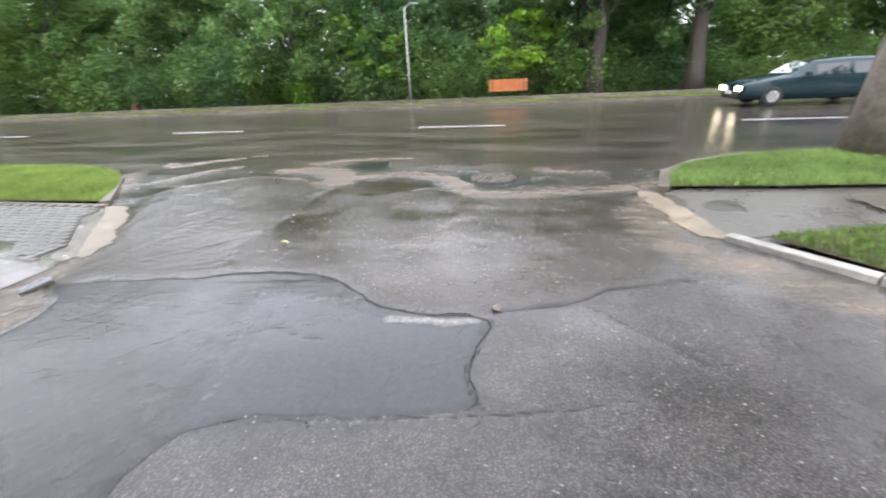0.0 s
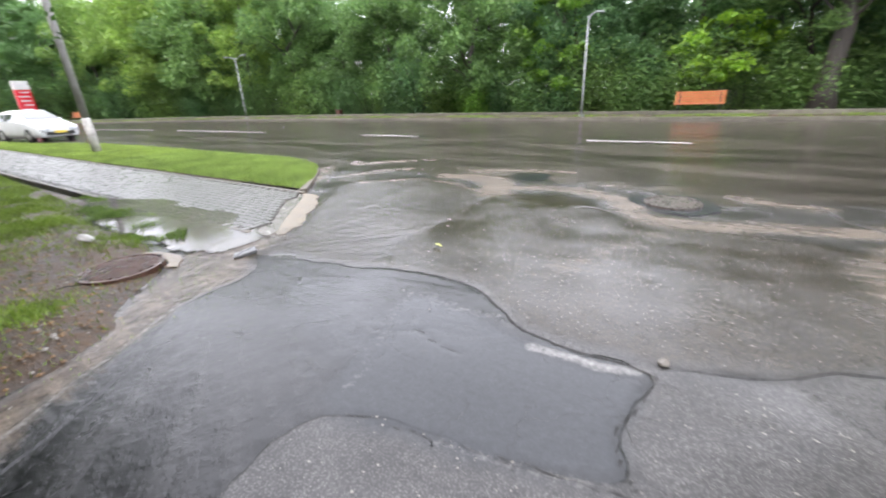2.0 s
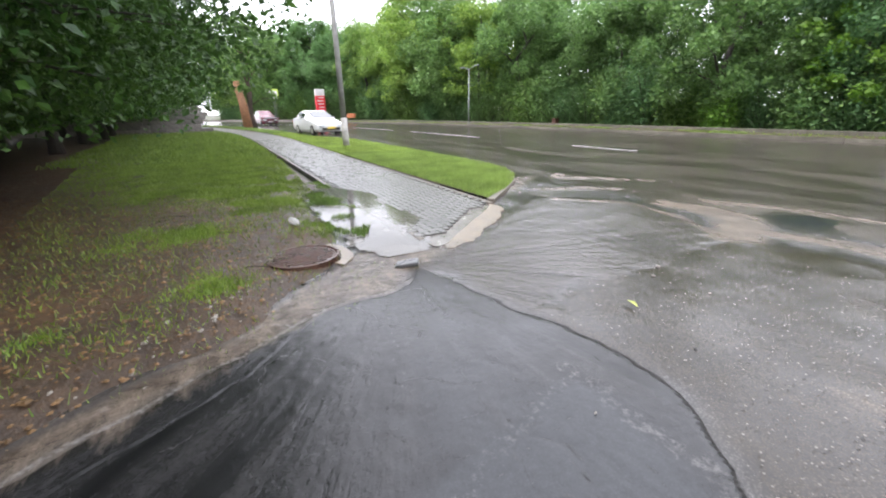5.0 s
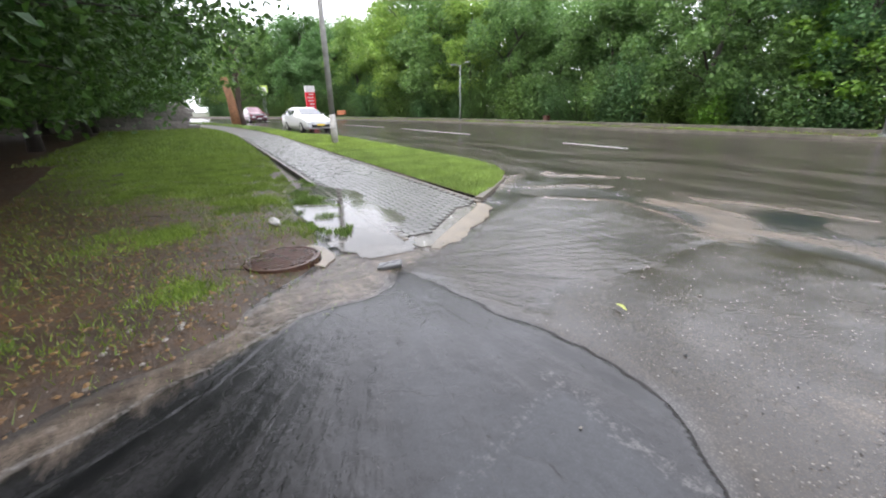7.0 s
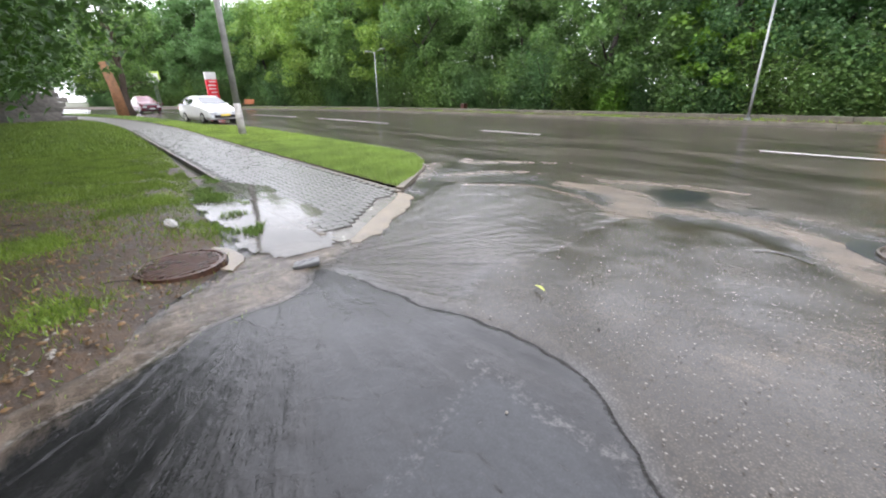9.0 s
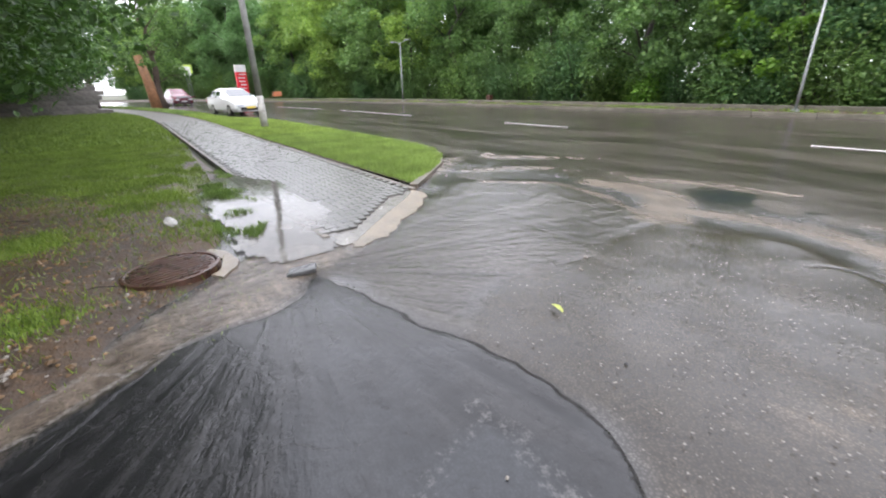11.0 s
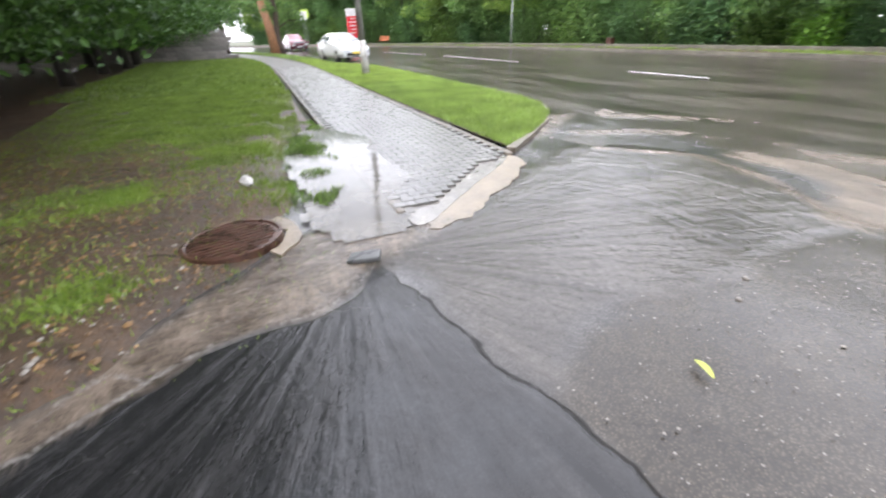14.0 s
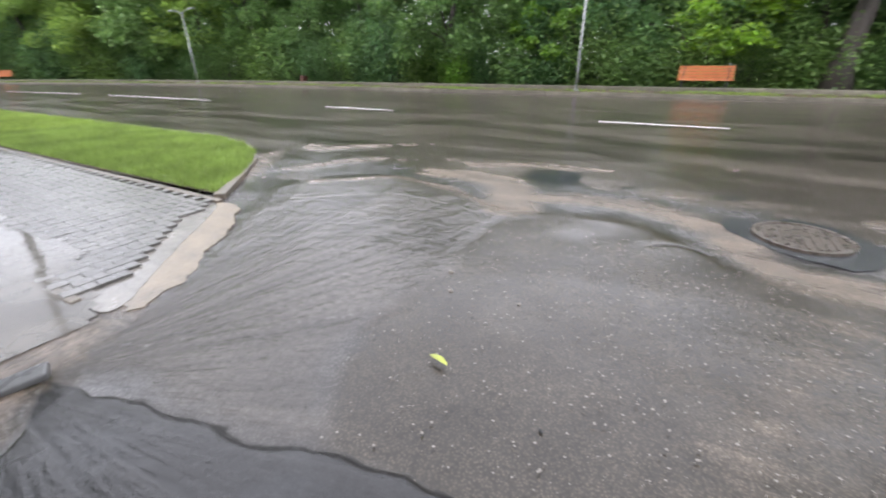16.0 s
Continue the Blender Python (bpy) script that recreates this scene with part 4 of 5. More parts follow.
# ---------------- plants ----------------
def leaf_mesh(name, centres, size, material, flat=0.5, rng=None, droop=0.2):
    """Many small folded leaves at the centres, as one mesh."""
    n = len(centres)
    nrm = rng.normal(size=(n, 3))
    nrm[:, 2] = np.abs(nrm[:, 2]) + flat * 2
    nrm /= np.linalg.norm(nrm, axis=1)[:, None]
    ax = rng.normal(size=(n, 3))
    ax[:, 2] -= droop
    ax -= nrm * np.sum(ax * nrm, axis=1)[:, None]
    ax /= np.linalg.norm(ax, axis=1)[:, None]
    side = np.cross(nrm, ax)
    s = (size * rng.uniform(0.6, 1.4, n))[:, None]
    fold = nrm * s * 0.12
    v = np.stack([centres - ax * s * 0.5, centres - side * s * 0.33 + fold, centres + ax * s * 0.5, centres + side * s * 0.33 + fold], axis=1).reshape(-1, 3)
    idx = np.arange(n) * 4
    f = np.concatenate([np.stack([idx, idx + 1, idx + 2], 1), np.stack([idx, idx + 2, idx + 3], 1)])
    me = bpy.data.meshes.new(name)
    me.from_pydata(v.tolist(), [], f.tolist())
    me.materials.append(material)
    return me


def make_tree(name, seed, height, radius, low, leaves, size, leafmat, barkmat, label, trunk_r=0.22, clumps=60, lean=0.0, squash=0.55, limbs=0, flat=0.3):
    rng = np.random.default_rng(seed)
    t = thing(name, Matrix(), label, "tree")
    bm = bmesh.new()
    top = height * 0.85
    axis = [Vector((lean * (k / 8) ** 1.3 * height * 0.2 + rng.normal() * 0.06 * k / 2, rng.normal() * 0.06 * k / 2, -0.1 + (top + 0.1) * k / 8)) for k in range(9)]
    axis[0] = Vector((0, 0, -0.1))
    rad = [trunk_r * (1.35 if k == 0 else 1.0) * (1 - 0.85 * k / 8) + 0.015 for k in range(9)]
    tube(bm, axis, rad, 10)
    cents = []
    for c in range(clumps):
        z = low + (height - low) * rng.uniform(0, 1) ** 0.9
        h = (z - low) / (height - low)
        r = radius * (0.55 + 0.6 * math.sin(math.pi * min(1, h * 0.85 + 0.12))) * rng.uniform(0.35, 1.0)
        a = rng.uniform(0, 2 * math.pi)
        base = axis[min(8, max(1, int(8 * min(1, max(0.3, z / top - 0.12)))))]
        tip = Vector((base.x + r * math.cos(a), base.y + r * math.sin(a), z))
        mid = (base + tip) * 0.5 + Vector((0, 0, 0.12 * r))
        if limbs and c % limbs == 0:
            bl = bmesh.new()
            tube(bl, [base, mid, tip], [0.05 + 0.012 * r, 0.035, 0.012], 6, False)
            part("limb", bl, barkmat, t, "", True)
        cents.append(tip)
    part("trunk", bm, barkmat, t, "", True)
    per = max(1, leaves // clumps)
    pts = []
    for tip in cents:
        cr = radius * rng.uniform(0.16, 0.36)
        d = rng.normal(size=(per, 3))
        d *= (rng.uniform(0.2, 1, per) ** 0.5 / np.linalg.norm(d, axis=1))[:, None] * cr
        d[:, 2] *= squash
        d[:, 2] -= 0.25 * (d[:, 0] ** 2 + d[:, 1] ** 2) / cr
        pts.append(d + np.array(tip))
    me = leaf_mesh("crown", np.concatenate(pts), size, leafmat, flat, rng)
    cr = new("crown", me)
    cr.parent = t
    return t


def make_bush(name, seed, height, radius, leaves, size, leafmat, label):
    rng = np.random.default_rng(seed)
    t = thing(name, Matrix(), label, "bush")
    bm = bmesh.new()
    pts = []
    stems = 14
    for k in range(stems):
        a = rng.uniform(0, 2 * math.pi)
        r = radius * rng.uniform(0.2, 0.9)
        tip = Vector((r * math.cos(a), r * math.sin(a), height * rng.uniform(0.35, 1.0)))
        tube(bm, [(0.15 * math.cos(a), 0.15 * math.sin(a), -0.05), tip * 0.55, tip], [0.03, 0.02, 0.008], 5, False)
        per = leaves // stems
        along = rng.uniform(0.1, 1.05, per)
        d = rng.normal(size=(per, 3)) * radius * 0.22
        pts.append(np.array(tip)[None, :] * along[:, None] + d)
    part("stem", bm, M_BARKD, t)
    c = np.concatenate(pts)
    c[:, 2] = np.abs(c[:, 2]) + 0.03
    o = new("foliage", leaf_mesh("foliage", c, size, leafmat, 0.5, rng))
    o.parent = t
    return t


FOREST = [make_tree("woodland_tree", 10 + k, h, r, low, 17000, 0.19, M_LEAF, M_BARKD, "tall green woodland tree with a dense wet crown", tr, 90, squash=0.8, limbs=14)
          for k, (h, r, low, tr) in enumerate(((8.6, 3.0, 1.4, 0.17), (9.6, 3.3, 2.2, 0.2), (7.6, 2.7, 0.9, 0.13), (10.2, 3.1, 2.8, 0.21), (8.4, 3.1, 1.6, 0.15)))]
# far trees at the bend, paled by leaf colour to look hazy
HAZE_TREES = [make_tree("poplar", 30 + k, h, r, low, 17000, 0.19, M_LEAF_HAZE, M_BARKD, "tall tree at the bend of the street, leaves paled for haze", 0.17, 90, squash=0.8, limbs=14) for k, (h, r, low) in enumerate(((9.4, 3.0, 1.4), (8.4, 3.2, 1.8)))]
BUSHES = [make_bush("woodland_bush", 40 + k, h, r, 5200, 0.13, M_LEAF, "dense green bush at the edge of the wood") for k, (h, r) in enumerate(((2.2, 1.7), (3.0, 1.9), (1.6, 1.5)))]
rng = random.Random(5)
used = set()


def plant(kind, k, x, y, z, s):
    src = kind[k]
    s *= 1.5 if x < -42 else 1.3 if x < -14 else 1.12
    m = pose(x, y + bend(x), z, 0, 0, rng.uniform(0, 360)) @ Matrix.Scale(s, 4)
    if id(src) not in used:
        used.add(id(src))
        src.matrix_world = m
        return src
    c = copy_thing(src, pose(0, 0, 0))
    c.matrix_basis = m
    return c


# narrow clearings, through which the sky shows
CLEARINGS = ((-0.906, 7.3), (-0.64, 5.6), (-0.66, 9.6), (-1.5, 5.1))


def in_clearing(x, y, r):
    return any(abs((x - 0.6) - k * (y - 3.5)) < r for k, _ in CLEARINGS)


for row_y, step in ((31.0, 5.6), (35.5, 6.2), (41.0, 6.6), (48.0, 7.5)):
    x = -100 + rng.uniform(0, 3)
    while x < 36:
        if in_clearing(x, row_y, 3.0 if row_y > 33 else 1.3):
            x += 1.5
            continue
        tagged(plant(HAZE_TREES if x < -36 and rng.random() < 0.75 else FOREST, rng.randrange(2) if x < -36 else rng.randrange(5), x, row_y + rng.uniform(-1.2, 1.2), 0.1, rng.uniform(0.8, 1.15)), group="woodland trees")
        x += step * rng.uniform(0.75, 1.3)
x = -95
while x < 34:
    tagged(plant(BUSHES, rng.randrange(3), x, 29.7 + rng.uniform(-0.4, 0.9), 0.12, rng.uniform(0.75, 1.25)), group="bushes along the wood")
    x += rng.uniform(1.1, 2.0)

# the wood goes on behind, too deep to pick trees apart
r7 = np.random.default_rng(77)
pts = []
for k in range(620):
    x = r7.uniform(-105, 45)
    z = 9.5 * r7.uniform(0, 1) ** 1.4
    c = np.array((x, 53 + r7.uniform(0, 6) + bend(x), 1.0 + z))
    if (fnoise(x, z, 0.16, 2.0) > 0.08 and z > 3.0) or (z > 3.2 and in_clearing(x, 56.0, 3.0)):
        continue
    pts.append(c + r7.normal(size=(75, 3)) * np.array((1.6, 0.8, 0.9)))
me = leaf_mesh("far_wood", np.concatenate(pts), 0.45, M_LEAF, 0.3, r7)
tagged(new("far_wood", me), "dense green foliage deep in the wood", "woodland", "", "stuff")

b = make_bush("yellow_green_bush", 60, 1.6, 1.3, 2600, 0.16, M_LEAFB, "low bright yellow-green bush by the footpath")
b.matrix_world = pose(-13.5, 28.9, 0.15)
t = make_tree("young_maple", 61, 4.3, 2.2, 1.4, 3600, 0.24, M_LEAFB, M_BARKD, "young bright green maple behind the bench", 0.07, 40, limbs=2)
t.matrix_world = pose(0.2, 30.0, 0.15)
t = make_tree("young_maple", 62, 7.5, 2.0, 0.9, 5200, 0.24, M_LEAFB, M_BARKD, "slender bright green maple by the lamp post", 0.09, 50, limbs=2)
t.matrix_world = pose(-8.2, 30.0, 0.15)
t = make_tree("woodland_poplar", 63, 11, 3.2, 5.0, 5200, 0.34, M_LEAF, M_BARKD, "thick dark-barked tree standing by the far footpath", 0.46, 60, limbs=3)
t.matrix_world = pose(4.3, 28.5, 0.1)
copy_thing(t, pose(9.3, 28.6, 0.1, 0, 0, 140))
# lindens on the soil, with drooping branches
t = make_tree("linden", 70, 9.0, 5.3, 1.7, 72000, 0.12, M_LEAFN, M_BARKD, "old linden with low dark leafy branches over the soil", 0.2, 360, limbs=12, flat=0.1)
t.matrix_world = pose(-7.6, -0.3, 0.0, 0, 0, 30)
tagged(t, group="lindens in a row")
t4 = make_tree("linden", 75, 10.0, 5.0, 1.75, 62000, 0.12, M_LEAFN, M_BARKD, "broad linden with low leafy boughs, copied out of view for shade", 0.2, 320, limbs=12, flat=0.1)
t4.matrix_world = pose(-4.9, -2.0, 0.0, 0, 0, 70)
tagged(t4, group="lindens in a row")
# copies added mostly out of view, to block light and darken the bank
for x, y, a in ((-2.9, -3.2, 200), (-10.5, -3.6, 310), (-5.6, -4.6, 20), (-1.0, -5.6, 120), (-14.5, -2.0, 160)):
    copy_thing(t4, pose(x, y, 0.0, 0, 0, a))
for (x, y), a in zip(((-13.0, -1.4), (-20.0, -1.4), (-26.8, -2.0), (-31.0, -1.9), (-36.0, -2.4)), (250, 150, 210, 300, 20)):
    c = copy_thing(t, pose(x, y + 0.0, 0.0, 0, 0, a))
t2 = make_tree("linden", 71, 10.0, 4.4, 1.2, 16000, 0.2, M_LEAFN, M_BARKD, "dark linden standing in the shade behind others", 0.22, 90, limbs=5)
t2.matrix_world = pose(-12, -5.5, 0)
for x, y, a in ((-18, -6, 40), (-24.5, -5.8, 130), (-31, -6.5, 200), (-36, -5, 260), (-15, -10.5, 10), (-22, -11, 90), (-29, -11.5, 170), (-6, -7, 60), (-8, -12, 220), (-36, -12, 300)):
    copy_thing(t2, pose(x, y, 0, 0, 0, a))
# street trees on the left verge, far
t3 = make_tree("street_tree", 72, 10.0, 3.2, 2.6, 7000, 0.26, M_LEAF, M_BARK, "leafy street tree on the grass verge", 0.3, 70, limbs=4)
t3.matrix_world = pose(-45.6, 7.3, 0)
for x, y in ((-54, 6.9), (-62, 7.4), (-68, 7.8), (-50, 1.0), (-57, -1.5), (-63, 1.5), (-72, 2), (-80, 8), (-44, -3.0), (-88, 3)):
    copy_thing(t3, pose(x, y + bend(x), 0, 0, 0, (x * 37) % 360))
bm = bmesh.new()
tube(bm, [(-44.6, 6.75, -0.05), (-44.6, 6.6, 2.2), (-44.7, 6.3, 4.2)], [0.42, 0.36, 0.3], 12)
tagged(link_mesh("bare_stem", bm, M_WOODCUT, None, True), "orange-brown bare stem of a street tree without bark", "tree trunk")
# right-hand street tree
t = make_tree("street_tree", 73, 11.0, 4.2, 3.6, 9000, 0.24, M_LEAF, M_BARKG, "thick grey-brown street tree on the grass verge", 0.36, 80, -0.2, limbs=3)
t.matrix_world = pose(6.25, 10.7, 0.03)
# trees behind the viewer close the place
for x, y, a in ((9, -14, 0), (0, -20, 90), (-12, -18, 180), (18, -10, 40), (24, 4, 130), (16, 14.0 - 5.0, 210), (-24, -19, 300)):
    copy_thing(t2, pose(x, y, 0, 0, 0, a))


# ---------------- grass ----------------
def cached(fn, cell):
    """fn(x, y), worked out once for each small cell."""
    known = {}

    def value(x, y):
        key = (round(x / cell), round(y / cell))
        if key not in known:
            known[key] = fn(key[0] * cell, key[1] * cell)
        return known[key]
    return value


soil_z = cached(soil_h, 0.06)


def grass(name, poly, count, height, width, material, label, zbase, dense=None, seed=1):
    r = np.random.default_rng(seed)
    xs3, ys3 = [p[0] for p in poly], [p[1] for p in poly]
    pts = []
    while len(pts) < count:
        cx, cy = r.uniform(min(xs3), max(xs3), 60000), r.uniform(min(ys3), max(ys3), 60000)
        chance = r.uniform(0, 1, 60000)
        hit = area_mask(cx, cy, poly, 1e-6) > 0.5
        pts += [(x, y + bend(x), zbase(x, y)) for x, y, c in zip(cx[hit].tolist(), cy[hit].tolist(), chance[hit].tolist()) if dense is None or c < dense(x, y)]
    pts = pts[:count]
    p = np.array(pts)
    n = len(p)
    a = r.uniform(0, 2 * math.pi, n)
    h = height * r.uniform(0.5, 1.4, n)
    w = width * r.uniform(0.6, 1.3, n)
    lean = r.normal(size=(n, 2)) * (h * 0.45)[:, None]
    d = np.stack([np.cos(a) * w, np.sin(a) * w, np.zeros(n)], 1)
    tip = p + np.concatenate([lean, h[:, None]], 1)
    v = np.stack([p - d, p + d, tip], 1).reshape(-1, 3)
    i = np.arange(n) * 3
    me = bpy.data.meshes.new(name)
    me.from_pydata(v.tolist(), [], np.stack([i, i + 1, i + 2], 1).tolist())
    me.materials.append(material)
    return tagged(new(name, me), label, "grass", "", "stuff")


near_verge = [(-4.95, 7.52), (-5.4, 8.15), (-5.95, 8.75), (-6.5, 9.22), (-7.4, 9.68), (-8.5, 9.9), (-13, 9.94), (-13, 7.46)]
grass("verge_grass", near_verge, 60000, 0.07, 0.006, M_GRASS, "thick bright green wet grass on the verge", lambda x, y: 0.045, None, 2)
grass("verge_grass", [(-13, 9.94), (-13, 7.46), (-30, 7.46), (-30, 8.67), (-26, 8.67), (-24, 8.82), (-22.5, 9.42), (-20, 9.87)], 42000, 0.08, 0.012, M_GRASS, "thick bright green wet grass on the verge", lambda x, y: 0.045, None, 3)
grass("verge_grass", [(-30, 8.67), (-30, 7.46), (-58, 7.46), (-58, 8.67)], 14000, 0.10, 0.025, M_GRASS, "thick bright green wet grass on the verge", lambda x, y: 0.045, None, 4)
grass("verge_grass", VERGE_R[:6] + [(10, 11.0), (10, 8.75)] + VERGE_R[8:], 40000, 0.075, 0.008, M_GRASS, "bright green grass under a street tree", lambda x, y: 0.045, None, 5)
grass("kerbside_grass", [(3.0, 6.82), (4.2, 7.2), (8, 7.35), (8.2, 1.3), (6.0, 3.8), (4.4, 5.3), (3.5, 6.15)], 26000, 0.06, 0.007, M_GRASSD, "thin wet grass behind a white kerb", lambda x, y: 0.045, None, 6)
TUFTS = ((-3.21, 3.66, 0.28), (-5.06, 3.55, 0.35), (-4.6, 4.85, 0.35), (-5.0, 3.0, 0.4), (-2.75, 2.71, 0.15), (-6.2, 4.4, 0.6), (-7.5, 4.3, 0.8), (-9, 4.2, 1.2), (-10.5, 3.6, 1.6), (-12.5, 3.4, 2.0), (-15, 3.4, 2.5), (-19, 3.2, 3.2), (-8.2, 3.0, 0.7), (-24, 2.8, 4), (-30, 2.6, 4.5))


def bank_density(x, y):
    d = 0.02 + 0.08 * max(0, fnoise(x, y, 1.1, 6.0))
    for cx, cy, rr in TUFTS:
        q = ((x - cx) ** 2 + (y - cy) ** 2) / (rr * rr)
        if q < 4:
            d += 0.9 * math.exp(-q * 1.5) * (0.55 + 0.8 * fnoise(x, y, 2.5, 1.0))
    return d


SOIL.data.attributes.new("moss", "FLOAT", "POINT").data.foreach_set("value", [min(1.0, bank_density(v.co.x, v.co.y - bend(v.co.x))) * 0.8 for v in SOIL.data.vertices])
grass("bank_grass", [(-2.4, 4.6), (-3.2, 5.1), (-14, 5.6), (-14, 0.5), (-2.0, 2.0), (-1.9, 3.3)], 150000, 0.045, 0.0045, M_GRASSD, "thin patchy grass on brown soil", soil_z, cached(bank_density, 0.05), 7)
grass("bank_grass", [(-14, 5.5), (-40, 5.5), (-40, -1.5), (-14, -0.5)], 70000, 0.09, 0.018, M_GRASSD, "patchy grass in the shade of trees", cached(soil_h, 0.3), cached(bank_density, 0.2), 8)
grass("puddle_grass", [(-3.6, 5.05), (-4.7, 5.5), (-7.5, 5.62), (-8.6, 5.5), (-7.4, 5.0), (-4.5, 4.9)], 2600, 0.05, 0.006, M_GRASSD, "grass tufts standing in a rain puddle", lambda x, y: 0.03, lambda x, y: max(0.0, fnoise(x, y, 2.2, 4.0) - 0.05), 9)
grass("far_verge_grass", [(-70, 26.15), (-70, 24.8), (30, 24.8), (30, 26.15)], 9000, 0.1, 0.02, M_GRASSD, "thin grass on the far verge", lambda x, y: 0.11, lambda x, y: max(0.05, fnoise(x, y, 0.4, 3.0)), 10)


# ---------------- posts, bench, wall ----------------
def lamp_post(m, height, arms, label, reach=1.0):
    t = thing("street_lamp", m, label, "street lamp", "street lamps along the far footpath")
    bm = bmesh.new()
    tube(bm, [(0, 0, -0.05), (0, 0, 1.0), (0, 0, height)], [0.062, 0.054, 0.04], 12)
    part("pole", bm, M_STEEL, t, "", True)
    bm = bmesh.new()
    tube(bm, [(0, 0, -0.03), (0, 0, 0.1)], [0.14, 0.13], 12)
    part("base_collar", bm, M_STEEL, t)
    for s in arms:
        bm = bmesh.new()
        tube(bm, [(0, 0, height - 0.1), (s * 0.3 * reach, 0, height + 0.05), (s * 0.85 * reach, 0, height + 0.16)], [0.03, 0.028, 0.025], 8)
        part("arm", bm, M_STEEL, t)
        bm = bmesh.new()
        box(bm, s * (0.85 * reach + 0.25 * min(1.0, reach + 0.3)), 0, height + 0.17, 0.62 * min(1.0, reach + 0.3), 0.2, 0.09, 0.03)
        part("lamp_head", bm, M_STEEL, t, "grey lamp head, unlit")
    return t


lamp_post(pose(-5.37, 25.5, 0.11, 0, 0, 40), 4.55, (1,), "slim grey steel street lamp on the far verge", 0.4)
lamp_post(pose(-33.9, 25.6 + bend(-33.9), 0.11), 4.75, (-1, 1), "slim grey steel street lamp with two arms", 1.15)
lamp_post(pose(22.0, 25.6, 0.11), 4.55, (-1, 1), "slim grey steel street lamp on the far verge")

pole = thing("utility_pole", pose(-16.45, 8.45, 0.0, 0.6, -0.4, 0), "tall grey concrete utility pole with a whitewashed foot", "utility pole")
bm = bmesh.new()
tube(bm, [(0, 0, 1.15), (0, 0, 4), (0, 0, 8.6)], [0.11, 0.10, 0.08], 12)
part("shaft", bm, M_POLEC, pole, "", True)
bm = bmesh.new()
tube(bm, [(0, 0, -0.1), (0, 0, 1.16)], [0.135, 0.116], 12)
part("foot", bm, M_WHITEW, pole, "whitewashed foot, peeling", True)
bm = bmesh.new()
box(bm, 0, 0, 8.2, 0.08, 1.3, 0.08, 0.01)
part("crossarm", bm, M_STEEL, pole)


def bench(m, label):
    t = thing("park_bench", m, label, "bench", "benches along the far footpath")
    for i in range(5):
        bm = bmesh.new()
        box(bm, 0, 0.32 + 0.018 * i, 0.44 + 0.118 * i, 2.1, 0.03, 0.1, 0.008)
        part("back_slat", bm, M_ORANGE, t)
    for i in range(4):
        bm = bmesh.new()
        box(bm, 0, 0.22 - 0.12 * i, 0.4, 2.1, 0.1, 0.035, 0.008)
        part("seat_slat", bm, M_ORANGE, t)
    for x in (-0.85, 0.85):
        bm = bmesh.new()
        tube(bm, [(x, -0.2, 0), (x, -0.2, 0.38), (x, 0.27, 0.38), (x, 0.41, 0.98)], [0.025] * 4, 6)
        tube(bm, [(x, 0.27, 0.38), (x, 0.36, 0)], [0.025] * 2, 6)
        part("leg_frame", bm, M_BLACK, t)
    return t


bench(pose(-59.7, 27.3 + bend(-59.7), 0.16, 0, 0, 19), "orange slatted park bench far along the footpath")
bench(pose(-0.35, 27.3, 0.16), "orange-painted slatted park bench by the footpath")
bn = thing("litter_bin", pose(-24.8, 27.2, 0.15), "small rust-red litter bin behind the low wall", "litter bin")
bm = bmesh.new()
box(bm, 0, 0, 0.27, 0.4, 0.36, 0.42, 0.03)
part("bucket", bm, M_IRON, bn)
bm = bmesh.new()
tube(bm, [(0, 0.2, 0), (0, 0.2, 0.6)], [0.025, 0.025], 8)
part("post", bm, M_BLACK, bn)

wall = thing("stone_wall", pose(-38.5, 0, 0, 0, 0, 0), "old grey stone boundary wall under trees", "wall")
rw = random.Random(8)
bm = bmesh.new()
box(bm, 0, -5.5, 0.9, 0.3, 17, 1.9)
part("wall_core", bm, M_WALL, wall)
shared = {}
for k in range(6):
    y = -14.0
    while y < 3.0:
        ln = rw.choice((0.6, 0.8, 1.0))
        if ln not in shared:
            bm = bmesh.new()
            box(bm, 0, 0, 0, 0.08, ln - 0.03, 0.29, 0.015)
            me = bpy.data.meshes.new("stone")
            bm.to_mesh(me)
            bm.free()
            me.materials.append(M_WALL)
            shared[ln] = me
        o = new("stone", shared[ln])
        o.parent = wall
        o.matrix_local = pose(0.16 + rw.uniform(-0.01, 0.015), y + ln / 2, 0.17 + 0.31 * k)
        y += ln
bm = bmesh.new()
box(bm, 0, -5.5, 1.93, 0.5, 17.1, 0.1, 0.02)
part("coping", bm, M_WALL, wall)


